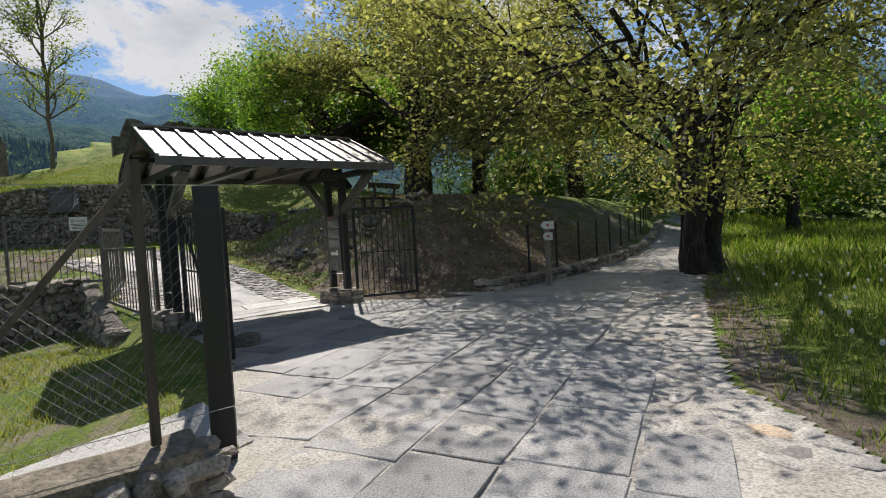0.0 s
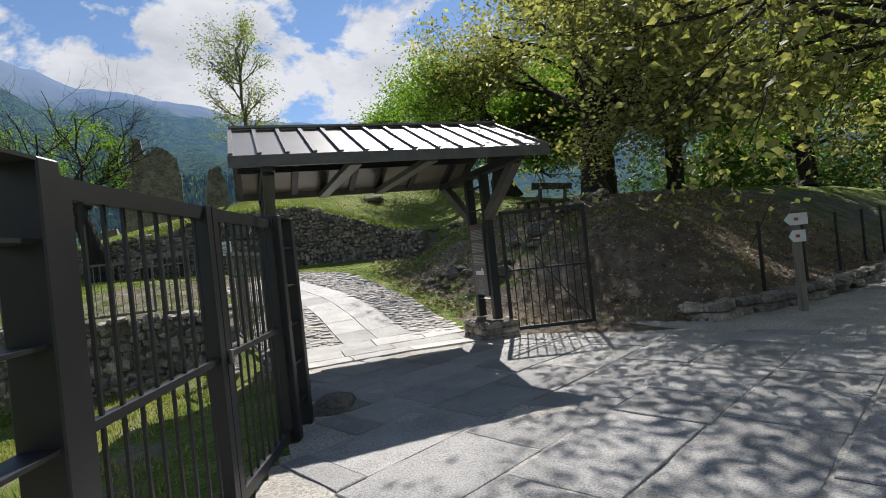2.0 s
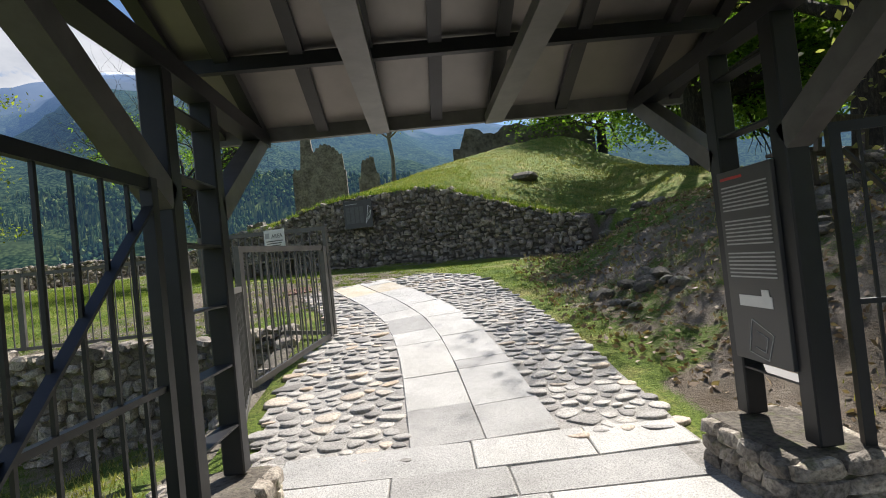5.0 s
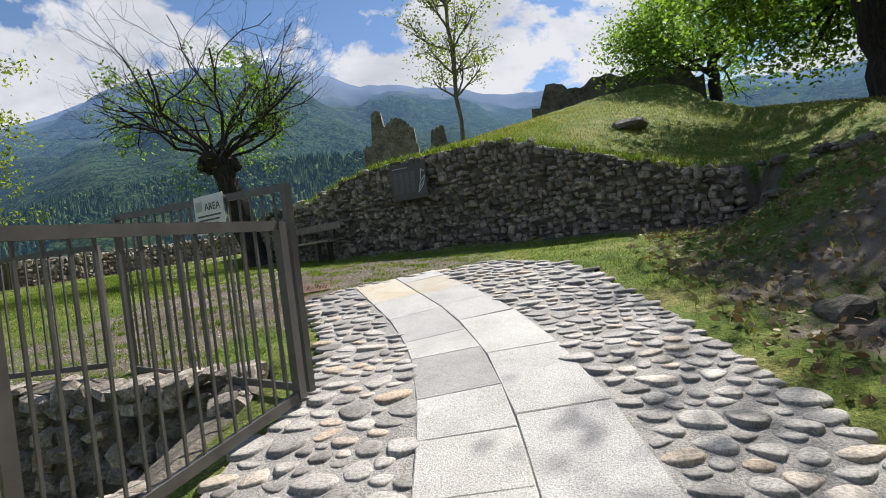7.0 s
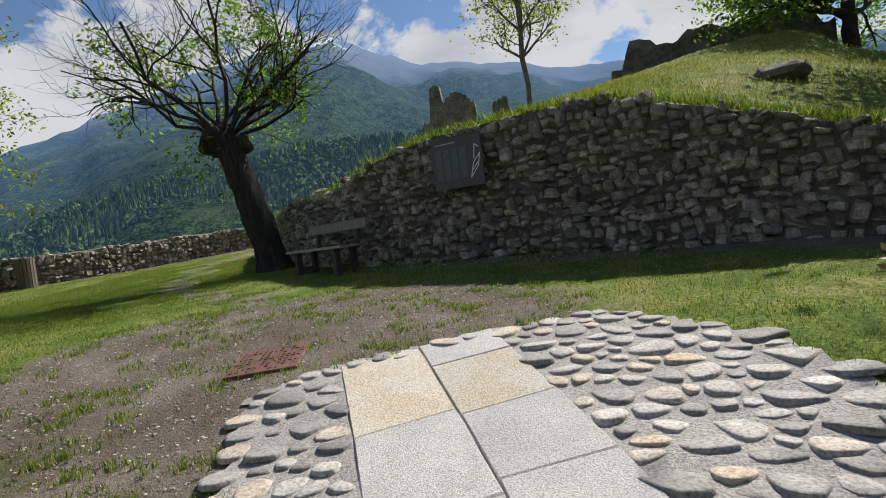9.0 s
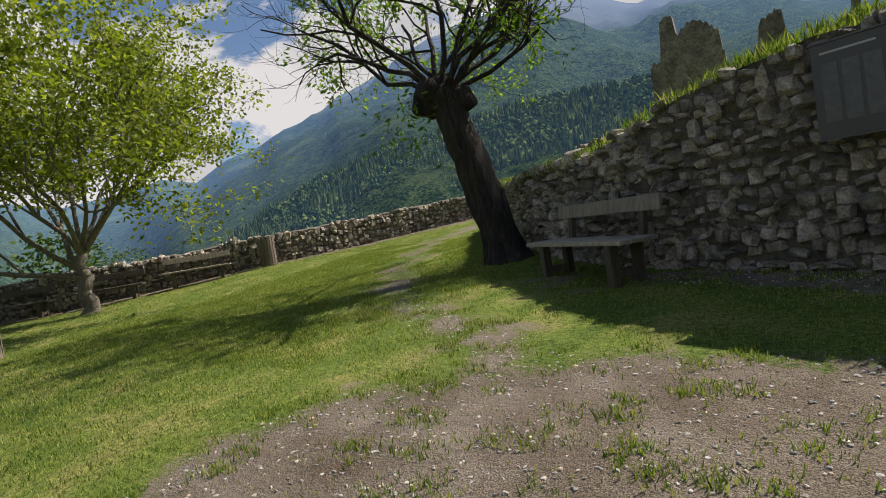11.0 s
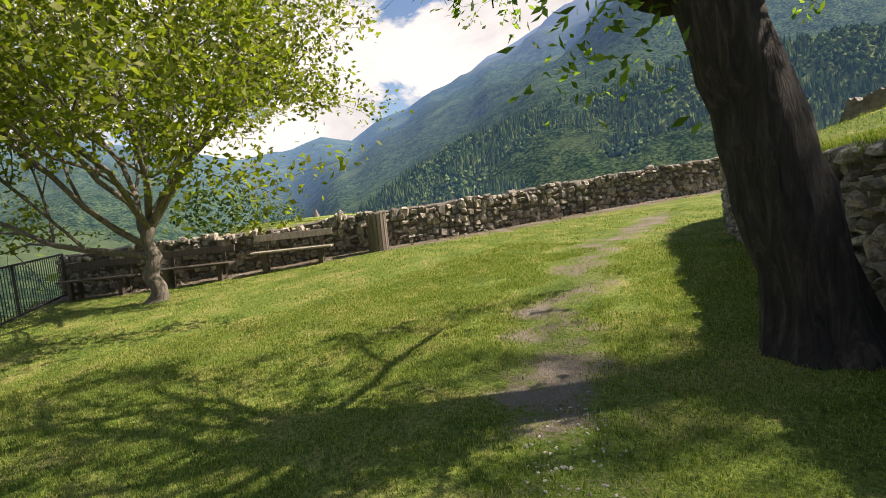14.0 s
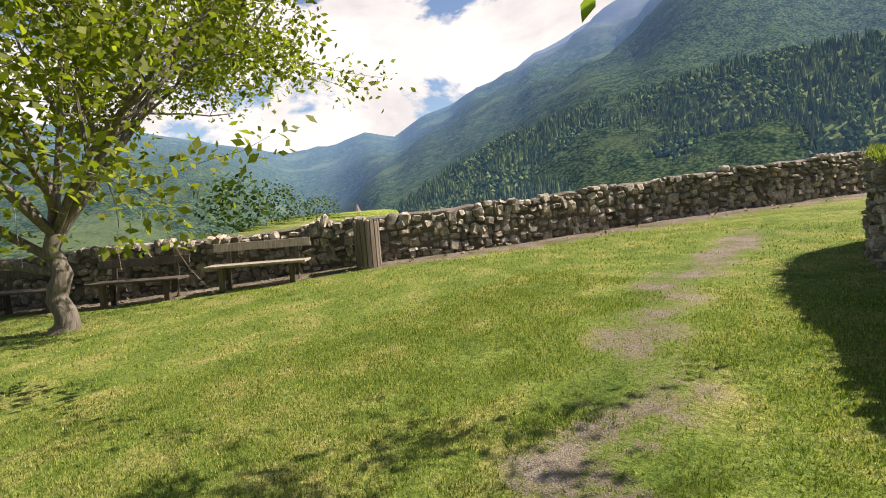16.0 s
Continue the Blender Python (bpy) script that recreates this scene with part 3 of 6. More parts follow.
GRAVEL = stone_look("trodden_gravel", (0.25, 0.235, 0.21), (0.33, 0.315, 0.29), (0.4, 0.385, 0.36), 0.95, 45.0, 1.5, 0.9)
sheet("path_lower", lambda x, y: x > 11.0 and on_side_path(x, y), 11.0, 60.0, 3.0, 40.0, 0.25, lambda x, y: ground_height(x, y) + 0.012, GRAVEL, "trodden gravel path along the foot of the bank", "path")
plaza = sheet("pavement", lambda x, y: x < 11.04 and (on_plaza(x, y) or on_side_path(x, y)), 0.6, 11.2, -5.5, 9.6, 0.08, lambda x, y: ground_height(x, y) + 0.012, GRAVEL, "mortar and gravel bed between granite paving slabs", "pavement")
prnd = random.Random(11)
ux, uy = 0.906, 0.423           # the courses' direction
v0 = -10.0
count = 0
while v0 < 9.5:
    wv = prnd.uniform(0.42, 0.8)
    u0 = -8.0 + prnd.uniform(0, 1)
    while u0 < 14:
        lu = prnd.uniform(0.6, 1.35)
        todo = [(u0, u0 + lu, v0, v0 + wv, 0)]
        while todo:
            ua, ub, va, vb, depth = todo.pop()
            cs = [(ux * u + uy * v, uy * u - ux * v) for u, v in ((ua + 0.01, va + 0.01), (ub - 0.01, va + 0.01), (ub - 0.01, vb - 0.01), (ua + 0.01, vb - 0.01))]
            inside = sum(on_plaza(*c) and line_dist(KERB, *c)[0] > 0.5 for c in cs)
            if inside == 4 and count < 300:
                slab_piece("paving_slab", [(x + prnd.uniform(-0.015, 0.015), y + prnd.uniform(-0.015, 0.015)) for x, y in cs], 0.0, prnd.uniform(0.018, 0.026), SLAB, plaza, prnd, ground_height)
                count += 1
            elif 0 < inside < 4 and depth < 2:
                # a cut slab at the edge
                um = (ua + ub) / 2
                todo += [(ua, um, va, vb, depth + 1), (um, ub, va, vb, depth + 1)]
        u0 += lu
    v0 += wv
# edge stones along the verge
for i in range(46):
    (px, py), (dx, dy) = line_at(KERB, 3.0 + i * 0.36)
    for o in (0.12, 0.36, 0.6):
        m = Matrix.Translation((px - dy * o + prnd.uniform(-.08, .08), py + dx * o + prnd.uniform(-.08, .08), ground_height(px, py) + 0.005)) @ Matrix.Rotation(prnd.uniform(0, 3), 4, "Z") @ Matrix.Diagonal((prnd.uniform(.14, .3), prnd.uniform(.12, .22), 0.045, 1))
        ob = new("verge_stone", prnd.choice(PEBBLES))
        ob.parent, ob.matrix_local = plaza, m

# cobbled path through the gate
PATH_MID = rounded([(3.5, 9.9), (3.4, 11.8), (3.22, 13.4), (2.85, 14.8), (1.93, 16.64)])
PATH_LEFT = rounded([(2.05, 9.3), (1.72, 11.0), (1.7, 12.3), (1.97, 13.4), (1.65, 14.6), (1.05, 15.9)])
PATH_RIGHT = rounded([(4.85, 9.3), (4.8, 11.5), (4.7, 13.0), (4.45, 15.0), (4.15, 16.4), (3.3, 17.0)])
PATH_END = [(0.85, 15.85), (1.44, 16.42), (2.42, 16.9), (3.3, 17.1), (4.4, 16.4)]


def on_path(x, y):
    return y > 9.1 and line_dist(PATH_LEFT, x, y)[1] < 0 and line_dist(PATH_RIGHT, x, y)[1] > 0 and line_dist(PATH_END, x, y)[1] < 0


def flags_dist(x, y):
    return line_dist(PATH_MID, x, y)


cob = sheet("path", on_path, 0.5, 5.2, 9.0, 17.4, 0.08, lambda x, y: ground_height(x, y) + 0.016, MORTAR, "cobbled path of river stones set in mortar", "path")
crnd = random.Random(21)
FLAG_W = 0.53
# threshold courses
x = 2.02
for row, (ya, yb) in enumerate(((9.05, 9.42), (9.44, 9.82), (9.84, 10.22))):
    x = 2.1
    while x < 4.75:
        L = min(crnd.uniform(0.7, 1.3), 4.8 - x)
        if L > 0.2:
            slab_piece("threshold_slab", [(x + 0.006, ya), (x + L - 0.006, ya), (x + L - 0.006, yb), (x + 0.006, yb)], 0, 0.03, FLAG, cob, crnd, ground_height)
        x += L
# two files of flagstones that curve with the path
flag_len = line_length(PATH_MID)
for fileno in (-1, 1):
    s = 0.33
    n_ = 0
    while s < flag_len - 0.12:
        L = crnd.uniform(0.5, 0.95) if crnd.random() > 0.15 else 0.24
        L = min(L, flag_len - s)
        cs = []
        for ss, o in ((s + 0.004, 0.004), (s + L - 0.004, 0.004), (s + L - 0.004, FLAG_W), (s + 0.004, FLAG_W)):
            (px, py), (dx, dy) = line_at(PATH_MID, ss)
            cs.append((px - dy * o * fileno, py + dx * o * fileno))
        late = s > flag_len - 1.9
        slab_piece("flagstone", cs, 0, 0.03, SLAB_OCHRE if late and (n_ + (fileno > 0)) % 2 == 0 else FLAG, cob, crnd, ground_height)
        s += L
        n_ += 1
# cobbles on both sides
cells = {}
seeds = []
for tries in range(15000):
    x, y = crnd.uniform(0.9, 4.95), crnd.uniform(10.15, 17.1)
    if not on_path(x, y) or flags_dist(x, y)[0] < FLAG_W + 0.045 and flags_dist(x, y)[2] < flag_len - 0.02:
        continue
    r = crnd.choice((0.09, 0.11, 0.13, 0.16)) if tries < 2600 else crnd.choice((0.065, 0.08, 0.1))
    kx, ky = int(x / 0.2), int(y / 0.2)
    near_ones = [q for a in (-1, 0, 1) for b in (-1, 0, 1) for q in cells.get((kx + a, ky + b), ())]
    if any(math.hypot(x - q[0], y - q[1]) < (r + q[2]) * 0.62 for q in near_ones):
        continue
    cells.setdefault((kx, ky), []).append((x, y, r))
    seeds.append((x, y, r))


def cobble_outline(x, y, r, turn, long):
    """The seed's share of the bed as a rounded, stretched outline round its middle."""
    ca, sa = math.cos(turn), math.sin(turn)
    poly = []
    for k in range(9):
        a = 2 * math.pi * k / 9
        f = crnd.uniform(0.95, 1.25)
        u, v = r * f * long * math.cos(a), r * f / long * math.sin(a)
        poly.append((x + u * ca - v * sa, y + u * sa + v * ca))
    kx, ky = int(x / 0.2), int(y / 0.2)
    for a in (-2, -1, 0, 1, 2):
        for b in (-2, -1, 0, 1, 2):
            for qx, qy, qr in cells.get((kx + a, ky + b), ()):
                d = math.hypot(qx - x, qy - y)
                if d < 1e-6 or d > 0.42:
                    continue
                nx, ny = (qx - x) / d, (qy - y) / d
                lim = d * r / (r + qr) - crnd.uniform(0.002, 0.012)
                out = []
                for (ax, ay), (bx, by) in zip(poly, poly[1:] + poly[:1]):
                    da = (ax - x) * nx + (ay - y) * ny - lim
                    db = (bx - x) * nx + (by - y) * ny - lim
                    if da <= 0:
                        out.append((ax, ay))
                    if da * db < 0:
                        k = da / (da - db)
                        out.append((ax + (bx - ax) * k, ay + (by - ay) * k))
                poly = out
                if len(poly) < 3:
                    return None
    soft_ = []
    for (ax, ay), (bx, by) in zip(poly, poly[1:] + poly[:1]):
        if math.hypot(bx - ax, by - ay) > 0.012:
            soft_ += [(ax * 0.72 + bx * 0.28, ay * 0.72 + by * 0.28), (ax * 0.28 + bx * 0.72, ay * 0.28 + by * 0.72)]
    return [(px - x, py - y) for px, py in soft_] if len(soft_) > 5 else None


far_v, far_f = [], []
made = 0
for x, y, r in seeds:
    ring = cobble_outline(x, y, r, crnd.uniform(-1.6, 1.6), crnd.uniform(1.0, 1.25))
    if not ring:
        continue
    h = crnd.uniform(0.008, 0.017)
    tx, ty = crnd.uniform(-0.08, 0.08), crnd.uniform(-0.08, 0.08)
    k = len(ring)
    vs = [(px * f, py * f, z + tx * px * f + ty * py * f) for f, z in ((1.0, -0.02), (0.97, h * 0.45), (0.85, h * 0.85), (0.5, h)) for px, py in ring] + [(0.0, 0.0, h * 1.04)]
    fs = [(a * k + i, a * k + (i + 1) % k, (a + 1) * k + (i + 1) % k, (a + 1) * k + i) for a in range(3) for i in range(k)] + [(3 * k + i, 3 * k + (i + 1) % k, 4 * k) for i in range(k)]
    z = ground_height(x, y) + 0.012
    if made < 300 and 11.2 < y < 14.6:
        me = bpy.data.meshes.new("cobble")
        me.from_pydata(vs, [], fs)
        me.materials.append(COBBLE)
        for p_ in me.polygons:
            p_.use_smooth = True
        ob = new("cobble", me)
        ob.parent, ob.matrix_local = cob, Matrix.Translation((x, y, z))
        made += 1
    else:
        n0 = len(far_v)
        far_v += [(x + a, y + b, z + c) for a, b, c in vs]
        far_f += [tuple(n0 + i for i in f) for f in fs]
COBBLE_J = stone_look("river_cobble_far", (0.28, 0.265, 0.245), (0.39, 0.37, 0.34), (0.5, 0.475, 0.44), 0.75, 55.0, 5.0, 0.35, per="island", warm=(1.3, 1.05, 0.8))
me = bpy.data.meshes.new("cobbles")
me.from_pydata(far_v, [], far_f)
me.materials.append(COBBLE_J)
for p_ in me.polygons:
    p_.use_smooth = True
ob = new("cobbles", me)
ob.parent = cob
tagged(ob, kind="stuff")


# ---- gate ----
def gate_house():
    g = thing("gate_canopy", pose(0, 0, 0), "dark steel gate canopy with a standing-seam metal roof", "canopy")
    x0, x1, yf, yb, yr, ze, zr = 1.65, 5.38, 7.85, 10.75, 9.3, 2.5, 3.12
    for y0, y1, nm in ((yf, yr, "front"), (yb, yr, "back")):
        bm = bmesh.new()
        n_ = Vector((0, -(zr - ze), abs(yr - y0))).normalized() if y0 < yr else Vector((0, (zr - ze), abs(yr - y0))).normalized()
        a, b = Vector((x0, y0, ze)), Vector((x1, y0, ze))
        c, d = Vector((x1, y1, zr)), Vector((x0, y1, zr))
        lo = [bm.verts.new(p) for p in (a, b, c, d)]
        hi = [bm.verts.new(p + n_ * 0.025) for p in (a, b, c, d)]
        bm.faces.new(lo)
        bm.faces.new(hi)
        for i in range(4):
            bm.faces.new((lo[i], lo[(i + 1) % 4], hi[(i + 1) % 4], hi[i]))
        bmesh.ops.recalc_face_normals(bm, faces=bm.faces[:])
        sh = part("roof_sheet", bm, ROOF_METAL, g, "brown-grey sheet metal with standing seams")
        for i in range(14):
            x = x0 + 0.012 + (x1 - x0 - 0.024) * i / 13
            bm = bmesh.new()
            bar(bm, Vector((x, y0, ze)) + n_ * 0.045, Vector((x, y1, zr)) + n_ * 0.045, 0.02, 0.045, up=(1, 0, 0))
            part("seam", bm, STEEL_GREY, sh)
    bm = bmesh.new()
    bar(bm, (x0, yr, zr + 0.05), (x1, yr, zr + 0.05), 0.16, 0.03)
    part("ridge_cap", bm, ROOF_METAL, g)
    for y in (yf, yb):
        bm = bmesh.new()
        bar(bm, (x0 - 0.02, y, ze - 0.035), (x1 + 0.02, y, ze - 0.035), 0.05, 0.12)
        part("fascia", bm, STEEL_GREY, g)
    for y, z in ((yf + 0.75, ze + 0.24), (yb - 0.75, ze + 0.24), (yr, zr - 0.07)):
        bm = bmesh.new()
        bar(bm, (x0 + 0.05, y, z), (x1 - 0.05, y, z), 0.06, 0.09)
        part("purlin", bm, STEEL, g)
    for x in (x0 + 0.05, 2.02, 2.5, 2.95, 3.4, 3.85, 4.4, 5.0, x1 - 0.05):
        for y in (yf, yb):
            bm = bmesh.new()
            bar(bm, (x, y, ze - 0.04), (x, yr, zr - 0.05), 0.07 if x in (2.02, 5.0) else 0.045, 0.09, up=(1, 0, 0))
            part("rafter", bm, STEEL, g)
    for x in (2.95, 3.85):
        bm = bmesh.new()
        bar(bm, (x, yf + 0.03, ze - 0.08), (x, yb - 0.03, ze - 0.08), 0.14, 0.07)
        part("tie_beam", bm, STEEL_GREY, g, "grey steel tie beam")
    for x in (2.02, 5.0):
        bm = bmesh.new()
        bar(bm, (x, yf + 0.02, ze - 0.09), (x, yb - 0.02, ze - 0.09), 0.13, 0.1)
        part("end_beam", bm, STEEL, g)
        for y, s in ((9.02, -1), (9.58, 1)):
            part("post", box(x - 0.06, y - 0.055, 0.28, x + 0.06, y + 0.055, ze - 0.1, 0.008), STEEL, g)
            bm = bmesh.new()
            bar(bm, (x, y + s * 0.03, 1.75), (x, y + s * 1.02, ze - 0.12), 0.12, 0.12)
            part("brace", bm, STEEL_GREY, g)
        for k in range(6):
            z = 0.55 + 0.33 * k
            part("rung", box(x - 0.05, 9.07, z, x + 0.05, 9.53, z + 0.012), STEEL, g)
    return g


gate_house()
for x, w in ((2.0, 0.2), (5.0, 0.24)):
    pl = thing("gate_plinth", pose(x, 9.3, 0), "rubble stone plinth under the gate posts", "plinth", "gate plinths")
    part("core", box(-w, -0.38, -0.1, w, 0.38, 0.26, 0.02), WALL_CORE, pl)
    r2 = random.Random(int(x * 10))
    for zz in (0.03, 0.12, 0.21):
        for sx, sy, lx, ly in ((-1, 0, 0.1, 0.76), (1, 0, 0.1, 0.76), (0, -1, 2 * w, 0.1), (0, 1, 2 * w, 0.1)):
            nst = 4 if sx else 2
            for k in range(nst):
                f = (k + 0.5) / nst - 0.5
                c = Vector((sx * w + (0 if sx else f * lx), sy * 0.38 + (f * ly if sx else 0), zz))
                ob = new("stone", r2.choice(BLOCKS))
                ob.parent = pl
                ob.matrix_local = Matrix.Translation(c) @ Matrix.Diagonal(((0.1 if sx else lx / nst) * r2.uniform(.9, 1.1), (ly / nst if sx else 0.1) * r2.uniform(.9, 1.1), 0.1 * r2.uniform(.85, 1.1), 1))


def barred_leaf(name, a, b, z0, z1, label, group, mid=True, brace=False, bars=10, mat=STEEL, frame_w=0.05, foot=None, category="gate", level=None):
    """A framed leaf of upright bars between two plan points; foot: the ground under each end."""
    ax, ay, bx, by = *a, *b
    L = math.hypot(bx - ax, by - ay)
    za, zb = foot if foot else (0.0, 0.0)
    g = thing(name, pose(ax, ay, 0, 0, 0, math.degrees(math.atan2(by - ay, bx - ax))), label, category, group)
    sl = (zb - za) / L

    def z_at(x, z):
        if level is None:
            return za + sl * x + z
        k = (z - z0) / (z1 - z0)
        return (za + sl * x + z0) * (1 - k) + level * k
    for x in (0.0, L):
        bm = bmesh.new()
        bar(bm, (x, 0, z_at(x, z0 - 0.02)), (x, 0, z_at(x, z1 + frame_w / 2)), frame_w, frame_w)
        part("stile", bm, mat, g)
    for z in ((z0, (z0 + z1) * 0.5, z1) if mid else (z0, z1)):
        bm = bmesh.new()
        thin = 0.5 if z not in (z0, z1) else 1
        bar(bm, (frame_w / 2, 0, z_at(0, z)), (L - frame_w / 2, 0, z_at(L, z)), frame_w * 0.6, frame_w * thin)
        part("rail", bm, mat, g)
    n_ = bars
    for i in range(1, n_):
        x = L * i / n_
        bm = bmesh.new()
        bar(bm, (x, 0, z_at(x, z0)), (x, 0, z_at(x, z1)), 0.014, 0.014)
        part("bar", bm, mat, g)
    if brace:
        bm = bmesh.new()
        bar(bm, (0.04, 0.015, z_at(0, z1 - 0.1)), (L - 0.05, 0.015, z_at(L, z0 + 0.05)), 0.045, 0.012)
        part("brace", bm, mat, g)
    return g


barred_leaf("gate_leaf", (5.2, 9.0), (6.36, 8.66), 0.1, 1.78, "open dark steel gate leaf casting its barred shadow on paving", "gateway leaves", brace=True, bars=11)
barred_leaf("gate_leaf", (2.08, 8.75), (2.04, 6.98), 0.1, 1.78, "open dark steel gate leaf folded back along the fence", "gateway leaves", brace=True, bars=11)


def lattice_column(x, y, yaw, h, label):
    g = thing("fence_column", pose(x, y, 0, 0, 0, yaw), label, "column", "fence columns")
    for k in (-0.2, 0.2):
        part("plate", box(k - 0.05, -0.075, 0, k + 0.05, 0.075, h, 0.006), STEEL, g)
    part("cap", box(-0.149, -0.074, h - 0.014, 0.149, 0.074, h - 0.002), STEEL, g)
    for i in range(5):
        z = 0.25 + 0.31 * i
        part("rung", box(-0.15, -0.06, z, 0.15, 0.06, z + 0.014), STEEL, g)
    return g


fence_yaw = math.degrees(math.atan2(2.8, 0.9))
lattice_column(1.07, 3.75, fence_yaw, 1.75, "dark steel double-plate column of the side gate")
lattice_column(1.98, 6.55, fence_yaw, 1.75, "dark steel double-plate column of the side gate")
barred_leaf("side_gate_leaf", (1.17, 4.05), (1.53, 5.16), 0.08, 1.68, "closed dark steel side gate leaf with upright bars", "side gate leaves", bars=9, frame_w=0.07)
lf = barred_leaf("side_gate_leaf", (1.555, 5.23), (1.9, 6.28), 0.08, 1.68, "closed dark steel side gate leaf with a lock", "side gate leaves", bars=9, frame_w=0.07)
part("lock", box(-0.02, -0.055, 0.84, 0.02, -0.036, 0.92, 0.004), STEEL_GREY, lf)

# railings along the path and the pit
def gz(x, y):
    return base_height(x, y) + 0.0


barred_leaf("railing", (1.9, 9.78), (1.44, 11.62), 0.08, 1.12, "low grey steel railing with upright bars beside the cobbled path", "railings", mid=False, bars=17, mat=STEEL_GREY, foot=(gz(1.9, 9.78), gz(1.44, 11.62)), category="railing", level=1.27)
barred_leaf("railing", (1.42, 11.72), (1.95, 13.2), 0.08, 1.4, "tall grey steel railing with upright bars beside the cobbled path", "railings", mid=False, bars=15, mat=STEEL_GREY, foot=(gz(1.42, 11.72), gz(1.95, 13.2)), category="railing", level=1.65, frame_w=0.06)
tall = barred_leaf("railing_gate", (1.98, 13.3), (0.05, 14.25), 0.08, 1.4, "tall grey steel railing gate with a white notice", "railings", mid=False, bars=18, mat=STEEL_GREY, foot=(gz(1.98, 13.3), gz(0.05, 14.25) - 0.05), category="railing")
pts = [(-0.1, 14.2), (-2.4, 14.15), (-4.9, 14.35), (-7.4, 14.6), (-8.7, 14.75)]
for a, b in zip(pts, pts[1:]):
    barred_leaf("railing", (a[0] - 0.03, a[1]), b, 0.1, 1.12, "grey steel railing on top of the pit wall", "railings", mid=False, bars=20, mat=STEEL_GREY, foot=(gz(*a), gz(*b)), category="railing", frame_w=0.045)
pts = [(-8.75, 14.85), (-10.5, 17.0), (-12.7, 18.05), (-15.7, 19.1), (-18.7, 20.15)]
for a, b in zip(pts, pts[1:]):
    barred_leaf("railing", a, (b[0] + 0.05, b[1]), 0.1, 1.12, "dark steel railing at the end of the lawn", "railings", mid=False, bars=22, mat=STEEL, foot=(gz(*a), gz(*b)), category="railing", frame_w=0.045)


def text_mesh(name, body_, size, m, mat, parent):
    cu = bpy.data.curves.new(name, "FONT")
    cu.body, cu.size, cu.extrude = body_, size, 0.001
    cu.align_x = "CENTER"
    ob = bpy.data.objects.new(name, cu)
    me = bpy.data.meshes.new_from_object(ob)
    bpy.data.objects.remove(ob)
    me.materials.append(mat)
    o = new(name, me)
    o.parent, o.matrix_local = parent, m
    return o


notice = thing("notice", pose(1.27, 13.62, gz(1.27, 13.62) + 1.14, 0, 0, 153.8 - 180), "white notice with small dark print on the railing gate", "notice")
part("plate", box(-0.17, -0.012, 0, 0.17, 0, 0.28, 0.002), WHITE, notice)
text_mesh("lettering", "AREA", 0.075, pose(0.05, -0.0145, 0.17, 90), PANEL, notice)
part("emblem", box(-0.145, -0.016, 0.17, -0.075, -0.0125, 0.24), PANEL_TEXT, notice)
for i in range(4):
    part("text_bar", box(-0.13 + 0.01 * (i % 2), -0.016, 0.125 - 0.03 * i, 0.14 - 0.02 * (i % 3), -0.0125, 0.137 - 0.03 * i), PANEL, notice)

# panel on the gate post
pan = thing("information_panel", pose(4.93, 9.3, 0.62, 0, 0, -90), "tall dark grey information panel with pale print between gate posts", "sign")
part("board", box(-0.24, -0.012, 0, 0.24, 0.012, 1.05, 0.003), PANEL, pan)
for z0, z1 in ((0.82, 0.97), (0.63, 0.78), (0.45, 0.6)):
    for k in range(7):
        z = z0 + (z1 - z0) * (k + 0.5) / 7
        part("text_bar", box(-0.2, -0.016, z - 0.004, 0.2, -0.0125, z + 0.004), PANEL_TEXT, pan)
part("title_bar", box(-0.2, -0.016, 1.0, 0.0, -0.0125, 1.015), RED, pan)
part("castle_picture", box(-0.14, -0.016, 0.3, 0.14, -0.0125, 0.36), WHITE, pan)
part("castle_tower", box(0.06, -0.016, 0.3605, 0.12, -0.0125, 0.395), WHITE, pan)
bm = bmesh.new()
for a, b in (((-.1, .05), (.06, .02)), ((.06, .02), (.12, .16)), ((.12, .16), (-.05, .23)), ((-.05, .23), (-.1, .05)), ((-.04, .08), (.04, .06)), ((.04, .06), (.07, .14)), ((.07, .14), (-.02, .17))):
    bar(bm, (a[0], -0.014, a[1]), (b[0], -0.014, b[1]), 0.005, 0.003, up=(0, 1, 0))
part("plan_drawing", bm, PANEL_TEXT, pan)

# map board on the retaining wall
mb = thing("map_board", pose(1.62, 20.62, 2.42, 0, 0, -18), "dark map board with a white site plan on the retaining wall", "sign")
part("board", box(-0.4, -0.03, 0, 0.4, 0.0, 0.7, 0.004), PANEL, mb)
for nm, a in (("frame_bottom", (-0.41, -0.04, -0.012, 0.41, 0.0, -0.0005)), ("frame_top", (-0.41, -0.04, 0.7005, 0.41, 0.0, 0.712))):
    part(nm, box(*a), STEEL_GREY, mb)
for x in (-0.3, 0.3):
    part("bracket", box(x - 0.02, 0.001, 0.1, x + 0.02, 0.25, 0.14), STEEL, mb)
for k in range(4):
    part("text_column", box(-0.34 + 0.13 * k, -0.0335, 0.12, -0.235 + 0.13 * k, -0.0305, 0.55), plain("faint_print", (0.12, 0.12, 0.118), 0.5), mb)
part("title_bar", box(-0.34, -0.0335, 0.62, 0.0, -0.0305, 0.635), PANEL_TEXT, mb)
bm = bmesh.new()
